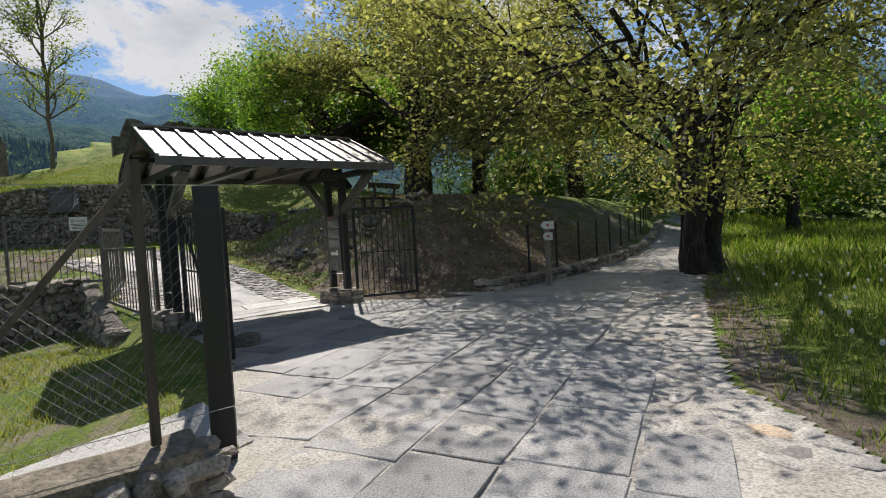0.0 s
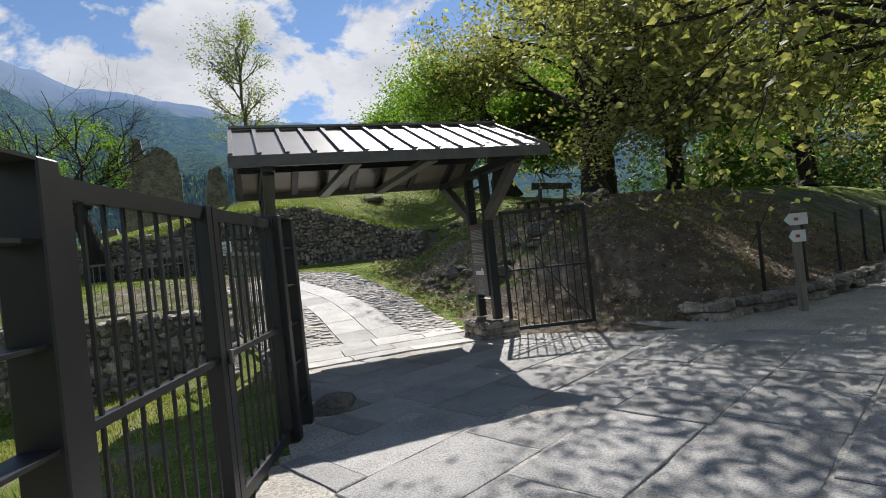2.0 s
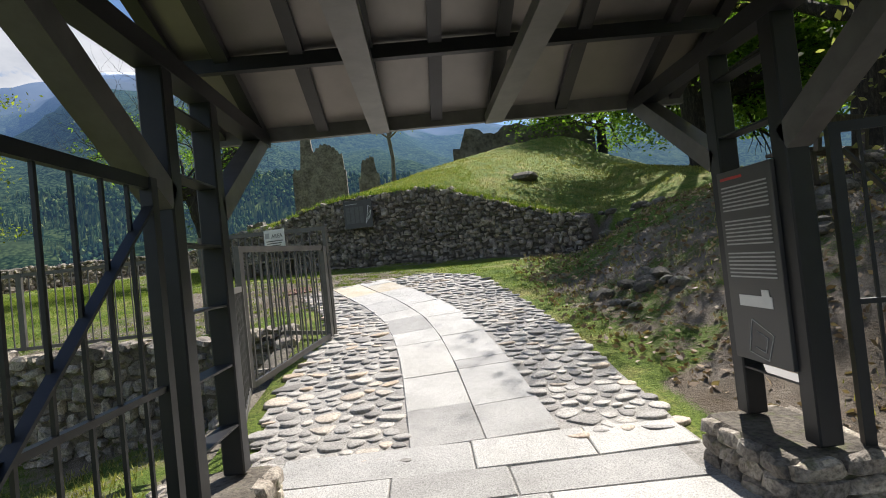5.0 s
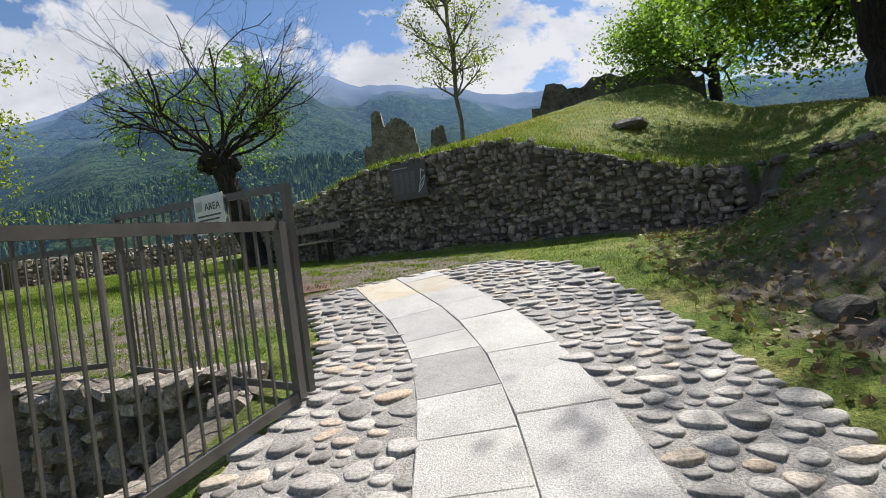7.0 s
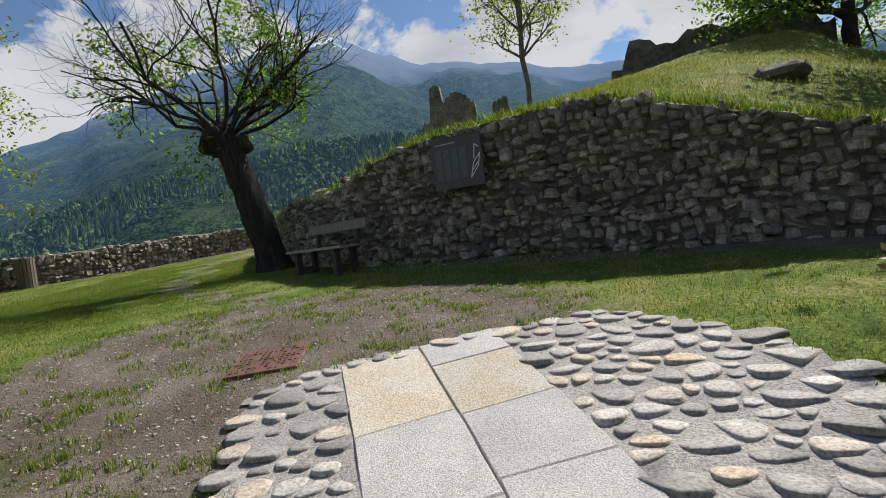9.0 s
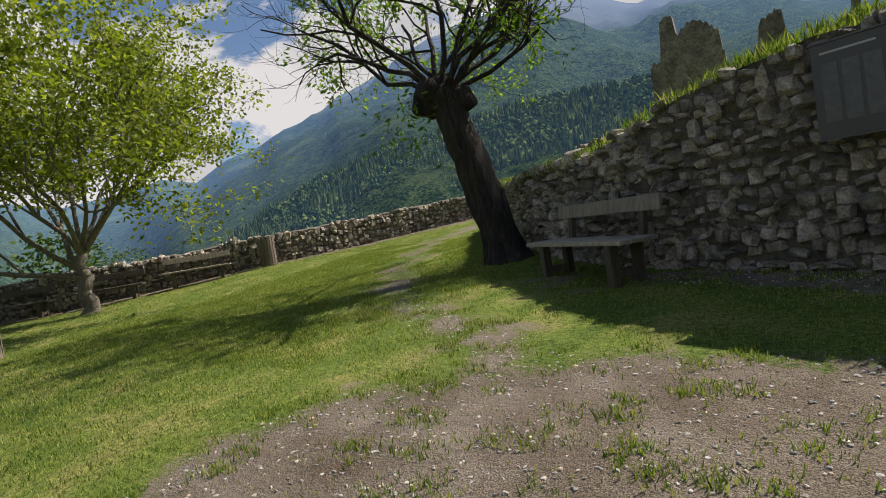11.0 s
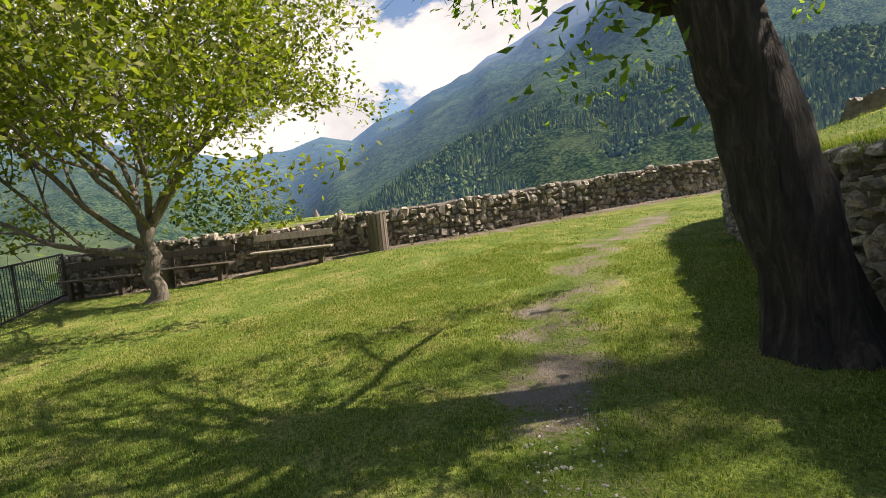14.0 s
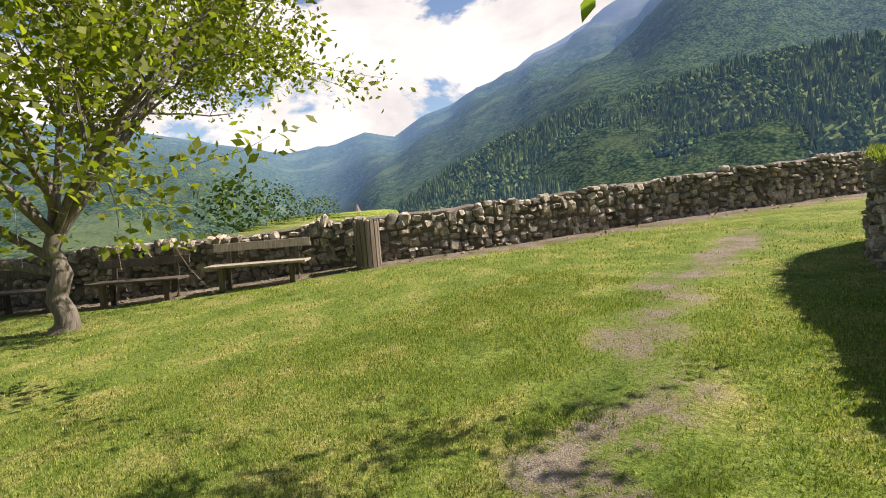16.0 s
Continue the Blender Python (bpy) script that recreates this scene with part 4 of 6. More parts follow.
for a, b in (((.2, .1), (.26, .3)), ((.26, .3), (.37, .42)), ((.37, .42), (.33, .25)), ((.33, .25), (.2, .1)), ((.27, .35), (.3, .55)), ((.3, .55), (.36, .5)), ((.24, .2), (.33, .3))):
    bar(bm, (a[0], -0.032, a[1]), (b[0], -0.032, b[1]), 0.012, 0.003, up=(0, 1, 0))
part("site_plan", bm, WHITE, mb)


# ---- furniture ----
def bench(x, y, yaw, length, label, mat=WOOD, slats=3):
    z = ground_height(x, y) - 0.03
    g = thing("bench", pose(x, y, z, 0, 0, yaw), label, "bench", "park benches")
    for k in range(slats):
        y0 = -0.26 + k * (0.46 / slats)
        part("seat_plank", box(-length / 2, y0, 0.44, length / 2, y0 + 0.46 / slats - 0.012, 0.485, 0.006), mat, g)
    for zz in (0.72,):
        bm = box(-length / 2, 0.0, 0, length / 2, 0.035, 0.16, 0.006)
        bmesh.ops.transform(bm, matrix=pose(0, 0.24, zz, -10), verts=bm.verts[:])
        part("back_plank", bm, mat, g)
    for sx in (-1, 1):
        xx = sx * (length / 2 - 0.28)
        part("front_leg", box(xx - 0.05, -0.22, 0, xx + 0.05, -0.12, 0.438, 0.006), WOOD_DARK, g)
        part("back_leg", box(xx - 0.05, 0.1, 0, xx + 0.05, 0.19, 0.438, 0.006), WOOD_DARK, g)
        bm = box(-0.04, 0, 0, 0.04, 0.06, 0.46, 0.004)
        bmesh.ops.transform(bm, matrix=pose(xx, 0.205, 0.42, -8), verts=bm.verts[:])
        part("back_post", bm, WOOD_DARK, g)
        part("stretcher", box(xx - 0.03, -0.118, 0.1, xx + 0.03, 0.098, 0.18), WOOD_DARK, g)
    return g


bench(-0.98, 21.45, -35, 1.85, "weathered wooden bench with a single back plank under the retaining wall")
bench(-14.2, 24.4, 55, 1.9, "weathered wooden bench before the parapet wall")
bench(-15.6, 22.5, 54, 1.8, "dark weathered wooden bench before the parapet wall", WOOD_DARK)
bench(-17.1, 20.7, 48, 1.8, "dark weathered wooden bench at the lawn's end", WOOD_DARK)


def litter_bin(x, y, label, h=0.95):
    z = ground_height(x, y) - 0.03
    g = thing("litter_bin", pose(x, y, z), label, "bin", "slatted bins")
    bm = bmesh.new()
    bmesh.ops.create_cone(bm, cap_ends=True, segments=18, radius1=0.2, radius2=0.2, depth=h - 0.06, matrix=Matrix.Translation((0, 0, h / 2)))
    part("liner", bm, STEEL, g)
    for k in range(16):
        a = 2 * math.pi * k / 16
        bm = box(-0.04, -0.014, 0, 0.04, 0.014, h + 0.012 * ((k * 7) % 5 - 2), 0.004)
        bmesh.ops.transform(bm, matrix=Matrix.Rotation(a, 4, "Z") @ Matrix.Translation((0, -0.235, 0)), verts=bm.verts[:])
        part("stave", bm, WOOD_MID, g)
    return g


litter_bin(-13.25, 26.25, "round litter bin of weathered upright wooden staves by the parapet")
litter_bin(-9.75, 18.15, "round litter bin of weathered wooden staves on the lawn")

# manhole cover
mh_slope = math.degrees(math.atan((base_height(0.8, 17.1) - base_height(0.8, 16.1)) / 1.0))
mh = thing("manhole_cover", Matrix.Translation((0.8, 16.62, ground_height(0.8, 16.62) - 0.02)) @ pose(0, 0, 0, mh_slope) @ pose(0, 0, 0, 0, 0, 14), "square rusty cast-iron manhole cover in bare soil", "manhole cover")
part("plate", box(-0.26, -0.24, -0.03, 0.26, 0.24, 0.035, 0.006), RUST, mh)
mr = random.Random(3)
for i in range(12):
    for j in range(9):
        if mr.random() < 0.62:
            bm = box(-0.013, -0.005, 0.0355, 0.013, 0.005, 0.041)
            bmesh.ops.transform(bm, matrix=Matrix.Translation((-0.22 + 0.04 * i, -0.19 + 0.047 * j, 0)) @ Matrix.Rotation(mr.choice((0.78, -0.78, 0, 1.57)), 4, "Z"), verts=bm.verts[:])
            part("stud", bm, RUST, mh)

# way-marker post
wm = thing("signpost", pose(8.75, 7.25, ground_height(8.75, 7.25)), "wooden way-marker post with two small white arrow boards", "signpost")
part("post", box(-0.045, -0.045, -0.1, 0.045, 0.045, 1.35, 0.006), WOOD, wm)
for z, w, nm in ((1.27, 0.14, "arrow_board"), (1.04, 0.1, "arrow_board")):
    bm = bmesh.new()
    lo = [bm.verts.new((x * w * 1.0, -0.06, z + zz * 0.1)) for x, zz in ((-1.0, 0), (-0.5, .8), (1, .8), (1, -.8), (-0.5, -.8))]
    f = bm.faces.new(lo)
    r_ = bmesh.ops.extrude_face_region(bm, geom=[f])
    bmesh.ops.translate(bm, vec=(0, 0.012, 0), verts=[e for e in r_["geom"] if isinstance(e, bmesh.types.BMVert)])
    bmesh.ops.recalc_face_normals(bm, faces=bm.faces[:])
    ab = part(nm, bm, WHITE, wm)
    ab.matrix_local = pose(0, 0, 0, 0, 0, -40)
    part("mark", box(-0.02, -0.065, z - 0.02, 0.03, -0.0615, z + 0.02), RED, ab)

# chain-link fence over a low rubble wall
LOW = [(0.74, 3.2), (-6.26, 3.15)]
lw = wall_core("wall_low", LOW, 0.0, 7.0, lambda s: -0.1, lambda s: 0.36, -0.2, 0.2, WALL_CORE, "low rubble wall under the wire fence", steps=24, wobble=0.04)
masonry(lw, LOW, 0.0, 7.0, lambda s: 0.0, lambda s: 0.31, 0.4, 0.13, random.Random(31), lambda s, z: s < 4, side=1, proud=0.2 + 0.02)
masonry(lw, [(0.76, 3.0), (0.76, 3.4)], 0.0, 0.4, lambda s: 0.0, lambda s: 0.26, 0.4, 0.11, random.Random(32), lambda s, z: True, side=-1, proud=0.1)
cf = thing("wire_fence", pose(0, 0, 0), "rusty chain-link wire fence with iron posts on a low wall", "fence")
for x in (0.55, -2.2, -4.8):
    bm = bmesh.new()
    bar(bm, (x, 3.15, 0.35), (x, 3.15, 1.85), 0.045)
    part("post", bm, WOOD_DARK, cf)
bm = bmesh.new()
bar(bm, (0.53, 3.13, 1.75), (-0.6, 3.13, 0.35), 0.032)
part("stay", bm, WOOD_DARK, cf)
bm = bmesh.new()
N = 104
for i in range(N):
    for sgn in (1, -1):
        xa = 0.78 - i * 0.065
        xb = xa - sgn * 1.3
        a, b = Vector((xa, 3.15, 0.42)), Vector((xb, 3.15, 1.72))
        if xb > 0.8:
            k = (0.8 - xa) / (xb - xa)
            b = a.lerp(b, k)
        if (b - a).length > 0.03:
            tube(bm, [a, b], [0.0013, 0.0013], 3)
part("wire_mesh", bm, WIRE, cf, "thin galvanised diamond mesh")
for z in (0.45, 1.72):
    bm = bmesh.new()
    bar(bm, (0.98, 3.15, z), (-5.5, 3.15, z), 0.004)
    part("tension_wire", bm, WIRE, cf)

# pale strip of paving inside the side gate
STRIP = [(1.25, 4.35), (-6.5, 4.3)]
bm = bmesh.new()
prev_ = None
for i in range(30):
    (px, py), (dx, dy) = line_at(STRIP, line_length(STRIP) * i / 29)
    row = [bm.verts.new((px - dy * o, py + dx * o, ground_height(px, py) + zz)) for o, zz in ((-0.6, -0.2), (-0.6, 0.04), (0.6, 0.04), (0.6, -0.2))]
    if prev_:
        for k in range(3):
            bm.faces.new((prev_[k], prev_[k + 1], row[k + 1], row[k]))
    prev_ = row
bmesh.ops.recalc_face_normals(bm, faces=bm.faces[:])
tagged(obj("pavement_strip", bm, PALE_PAVE), "pale concrete strip inside the side gate", "pavement", kind="structure")


# ---- rocks ----
ROCK = stone_look("dark_field_rock", (0.07, 0.062, 0.05), (0.15, 0.135, 0.112), (0.25, 0.228, 0.19), 0.95, 30.0, 4.0, 1.0, lichen=0.7)
def rock(x, y, r, label, seed, dz=0.0, flat=0.6):
    rr = random.Random(seed)
    bm = bmesh.new()
    bmesh.ops.create_icosphere(bm, subdivisions=2, radius=r)
    off = Vector((seed * 1.7, seed * 0.3, 0))
    for v in bm.verts:
        v.co *= 1 + 0.45 * noise.noise(v.co / r * 0.9 + off)
        v.co.z *= flat
    ob = obj("rock", bm, ROCK)
    ob.matrix_world = pose(x, y, ground_height(x, y) + dz + r * flat * 0.35, rr.uniform(-12, 12), rr.uniform(-12, 12), rr.uniform(0, 360))
    return tagged(ob, label, "rock", "loose rocks")


rr = random.Random(77)
for i in range(16):
    rock(5.95 + rr.uniform(-0.4, 0.5), 13.5 + rr.uniform(-0.6, 0.6), rr.uniform(0.08, 0.18), "dark lichened rock heaped on the leafy bank", i)
for i in range(12):
    rock(7.1 + rr.uniform(-0.5, 1.3), 18.25 + rr.uniform(-0.45, 0.25), rr.uniform(0.07, 0.15), "rough rock tumbled from the retaining wall's end", 120 + i, dz=0.02)
rock(6.5, 22.6, 0.38, "flat dark boulder on the grassy mound", 50, flat=0.45)
rock(2.28, 7.0, 0.2, "rounded stone lying beside the gate fence", 51)
rock(2.05, 8.35, 0.22, "rounded stone lying at the foot of the gate post", 52)
for i in range(22):
    k = i / 22
    rock(6.9 + 4.0 * k + rr.uniform(-.3, .3), 12.2 + 2.0 * k + rr.uniform(-.25, .25), rr.uniform(0.12, 0.24), "mossy block of a tumbled old wall on the bank", 60 + i)
bench(8.6, 13.4, 200, 1.5, "dark wooden bench among the trees on the bank", WOOD_DARK)
# wire fence along the bank's top
wf = thing("post_fence", pose(0, 0, 0), "thin dark post-and-wire fence along the bank above the path", "fence")
fence_pts = []
s_first = line_dist(BANK, 9.5, 7.6)[2]
for i in range(14):
    (px, py), (dx, dy) = line_at(BANK, s_first + 1.7 * i)
    q = Vector((px - dy * 0.7, py + dx * 0.7, 0))
    q.z = ground_height(q.x, q.y)
    fence_pts.append(q)
    bm = bmesh.new()
    bar(bm, q - Vector((0, 0, 0.1)), q + Vector((0, 0, 1.15)), 0.04)
    part("post", bm, STEEL, wf)
for a, b in zip(fence_pts, fence_pts[1:]):
    for k in range(7):
        bm = bmesh.new()
        up_ = Vector((0, 0, 0.15 + 0.155 * k))
        bar(bm, a + up_, b + up_, 0.006)
        part("wire", bm, STEEL, wf)
# stone edging along the lower path
edge = thing("stone_edging", pose(0, 0, 0), "dry-stone edging of the bank along the lower path", "wall", kind="structure")
for i in range(90):
    s = line_dist(BANK, 7.9, 7.2)[2] - 0.6 + 0.24 * i
    (px, py), (dx, dy) = line_at(BANK, s)
    for lev in range(2):
        ob = new("stone", rr.choice(BLOCKS))
        ob.parent = edge
        ob.matrix_local = Matrix.Translation((px - dy * 0.12 + rr.uniform(-.06, .06), py + dx * 0.12 + rr.uniform(-.06, .06), ground_height(px, py) + 0.05 + 0.13 * lev)) @ Matrix.Rotation(math.atan2(dy, dx) + rr.uniform(-.3, .3), 4, "Z") @ Matrix.Diagonal((rr.uniform(.2, .38), rr.uniform(.2, .3), rr.uniform(.11, .17), 1))


# ---- trees ----
def leaf_mesh(points, normals_seed, size, mat, name, shape=1.9, droop=0.3):
    """Folded leaves, two triangles each, at the given points."""
    rng = np.random.default_rng(normals_seed)
    p = np.asarray(points, float)
    n = len(p)
    d = rng.normal(size=(n, 3))
    d[:, 2] = d[:, 2] * 0.5 - droop
    d /= np.linalg.norm(d, axis=1)[:, None]
    side = np.cross(d, rng.normal(size=(n, 3)))
    side /= np.linalg.norm(side, axis=1)[:, None] + 1e-9
    s = size * rng.uniform(0.6, 1.3, (n, 1))
    a = p
    b = p + d * s * 0.5 + side * s * 0.5 / shape
    c = p + d * s
    e = p + d * s * 0.5 - side * s * 0.5 / shape + np.cross(d, side) * s * 0.15
    v = np.stack((a, b, c, e), 1).reshape(-1, 3)
    me = bpy.data.meshes.new(name)
    me.vertices.add(len(v))
    me.vertices.foreach_set("co", v.ravel())
    me.loops.add(len(v))
    me.loops.foreach_set("vertex_index", np.arange(len(v)))
    me.polygons.add(n)
    me.polygons.foreach_set("loop_start", np.arange(n) * 4)
    me.polygons.foreach_set("loop_total", np.full(n, 4))
    me.materials.append(mat)
    me.update()
    me.validate()
    return me


def grow(rnd, p, d, length, radius, level, out, tips, spread=0.75, gravity=0.0, kids=(3, 4), shrink=0.72, wander=0.25, last=4):
    """Limbs as (points, radii) into out; the ends into tips."""
    n = 5
    pts, rad = [p.copy()], [radius]
    d = d.normalized()
    for i in range(n):
        d = (d + Vector([rnd.uniform(-wander, wander) for _ in range(3)]) + Vector((0, 0, gravity))).normalized()
        p = p + d * (length / n)
        pts.append(p.copy())
        rad.append(radius * (1 - 0.5 * (i + 1) / n))
    out.append((pts, rad, level))
    if level >= last - 1:
        for q in pts[1:]:
            tips.append((q.copy(), level))
    if level < last:
        for k in range(rnd.randint(*kids)):
            at = 0.45 + 0.55 * (k + rnd.random()) / kids[1]
            i = min(int(at * n), n)
            base = pts[i]
            axis = d.orthogonal().normalized()
            axis.rotate(Matrix.Rotation(rnd.uniform(0, 6.283), 3, d))
            nd = (d + axis * rnd.uniform(spread * 0.6, spread * 1.3)).normalized()
            grow(rnd, base, nd, length * shrink * rnd.uniform(0.75, 1.15), rad[i] * 0.62, level + 1, out, tips, spread, gravity, kids, shrink, wander, last)


def tree(name, x, y, seed, trunk_h, trunk_r, limb, lean, leaf, leaves, leaf_size, label, bark=BARK, spread=0.75, gravity=0.02, last=4, kids=(3, 4), clump=0.55, trunks=1, limbs=5, shrink=0.72, rise=(0.25, 0.9), top_bias=None, droop=0.3, low=0.66, hem=0.35):
    rnd = random.Random(seed)
    z = ground_height(x, y) - 0.1
    g = thing(name, pose(x, y, z), label, "tree")
    limbs_out, tips = [], []
    for t in range(trunks):
        off = Vector((rnd.uniform(-0.4, 0.4), rnd.uniform(-0.4, 0.4), 0)) if trunks > 1 else Vector((0, 0, 0))
        top = Vector((lean[0] + off.x * 2.5, lean[1] + off.y * 2.5, trunk_h))
        n = 9
        pts = [off + Vector((lean[0] * (k / n) ** 1.3 + off.x * 1.5 * k / n + 0.06 * math.sin(k * 2.1 + seed), lean[1] * (k / n) ** 1.3 + off.y * 1.5 * k / n + 0.06 * math.cos(k * 1.7 + seed), trunk_h * k / n)) for k in range(n + 1)]
        rad = [trunk_r * (1.45 - 0.4 * min(k, 1) if k < 2 else 1 - 0.35 * k / n) for k in range(n + 1)]
        bm = bmesh.new()
        tube(bm, pts, rad, 14)
        for v in bm.verts:
            v.co += Vector((v.co.x - pts[0].x, v.co.y - pts[0].y, 0)) * 0.25 * noise.noise(v.co * 2.2 + Vector((seed, 0, 0)))
        part("trunk", bm, bark, g, smooth=True)
        for k in range(limbs):
            a = 2 * math.pi * (k + rnd.uniform(-0.3, 0.3)) / limbs
            el_ = rnd.uniform(*rise)
            d = Vector((math.cos(a), math.sin(a), el_ * 1.4))
            if top_bias:
                d += Vector(top_bias) * rnd.uniform(0, 1)
            i = rnd.randint(max(int(n * low), 1), n)
            grow(rnd, pts[i], d, limb * rnd.uniform(0.8, 1.2), rad[i] * 0.55, 1, limbs_out, tips, spread, gravity, kids, shrink, 0.22, last)
    by_level = {}
    for pts, rad, lev in limbs_out:
        by_level.setdefault(lev, []).append((pts, rad))
    for lev, ls in by_level.items():
        if lev == 1:
            for pts, rad in ls:
                part("limb", tube(bmesh.new(), pts, rad, 8), bark, g, smooth=True)
        else:
            bm = bmesh.new()
            for pts, rad in ls:
                tube(bm, pts, rad, 5 if lev == 2 else 3)
            tagged(part("branchwork" if lev < last else "twiggery", bm, bark, g), kind="stuff")
    if leaves:
        rng = np.random.default_rng(seed)
        base = np.array([t[0] for t in tips])
        idx = rng.integers(0, len(base), leaves)
        cl = base[idx] + rng.normal(size=(leaves, 3)) * clump * np.array((1, 1, 0.75))
        cl = cl[cl[:, 2] > trunk_h * hem]
        me = leaf_mesh(cl, seed + 1, leaf_size, leaf, "crown", droop=droop)
        cr = new("crown", me)
        cr.parent = g
        tagged(cr, kind="stuff")
    return g


tree("oak_tree", 11.9, 5.5, 3, 4.2, 0.23, 4.4, (0.4, 0.0), LEAF_BRONZE, 76000, 0.11, "large oak with several dark trunks and young bronze leaves", trunks=3, limbs=5, spread=0.8, gravity=-0.02, clump=0.36, rise=(0.12, 0.8), low=0.6, top_bias=(-0.3, 0.45, 0.0))
tree("chestnut_tree", 13.0, 17.5, 8, 3.6, 0.48, 4.1, (0.3, -0.1), LEAF_BRONZE, 72000, 0.125, "broad old tree with dark trunk and young bronze-green leaves", limbs=9, gravity=-0.02, clump=0.4, rise=(0.1, 0.95), top_bias=(0.9, -0.55, 0.0))
tree("chestnut_tree", 12.4, 22.9, 14, 3.6, 0.5, 3.2, (-0.4, 0.3), LEAF_GREEN, 40000, 0.16, "tall leaning tree with fresh green crown on the mound", limbs=8, gravity=-0.01, clump=0.5, rise=(-0.05, 0.8), top_bias=(1.0, 0.3, 0.0))
tree("chestnut_tree", 19.0, 20.0, 15, 4.0, 0.4, 3.8, (0.3, 0.2), LEAF_GREEN, 42000, 0.16, "green-leaved tree behind the bank", limbs=6)
tree("maple_tree", 14.0, 36.5, 35, 3.0, 0.3, 3.4, (0.1, 0.1), LEAF_GREEN, 26000, 0.18, "green-leaved tree behind the mound's crest", limbs=8, rise=(0.0, 0.9))
tree("maple_tree", 19.5, 25.0, 16, 4.0, 0.35, 4.0, (0.3, 0.2), LEAF_GREEN, 26000, 0.2, "green-leaved tree on the hill's back")
tree("maple_tree", 24.0, 18.0, 17, 3.2, 0.3, 3.8, (0.0, 0.2), LEAF_GREEN, 24000, 0.2, "green-leaved tree beside the lower path")
tree("maple_tree", 33.0, 24.0, 18, 3.5, 0.3, 4.2, (0.0, 0.2), LEAF_GREEN, 22000, 0.24, "green-leaved tree far along the lower path")
tree("maple_tree", 27.0, 8.5, 19, 2.2, 0.3, 3.6, (0.0, 0.0), LEAF_GREEN, 24000, 0.2, "low dense green tree at the meadow's edge")
tree("maple_tree", 38.0, 12.0, 20, 2.0, 0.3, 4.6, (0.0, 0.0), LEAF_GREEN, 24000, 0.26, "low dense green tree at the meadow's edge")
tree("young_ash_tree", 2.2, 32.2, 23, 8.6, 0.1, 1.75, (0.0, 0.0), LEAF_LIME, 5200, 0.13, "slender young tree with sparse lime leaves on the mound", limbs=24, low=0.36, spread=0.6, gravity=0.06, last=3, clump=0.24, shrink=0.66, rise=(0.35, 1.0), bark=PALE_BARK)
tree("walnut_tree", -13.85, 21.3, 29, 1.75, 0.17, 3.95, (-0.1, 0.0), LEAF_LIME, 48000, 0.12, "round-crowned young tree with lime-green leaves and grey trunk", limbs=11, spread=0.85, gravity=0.01, clump=0.19, shrink=0.76, bark=PALE_BARK, rise=(0.12, 1.35), droop=0.55, hem=0.75)


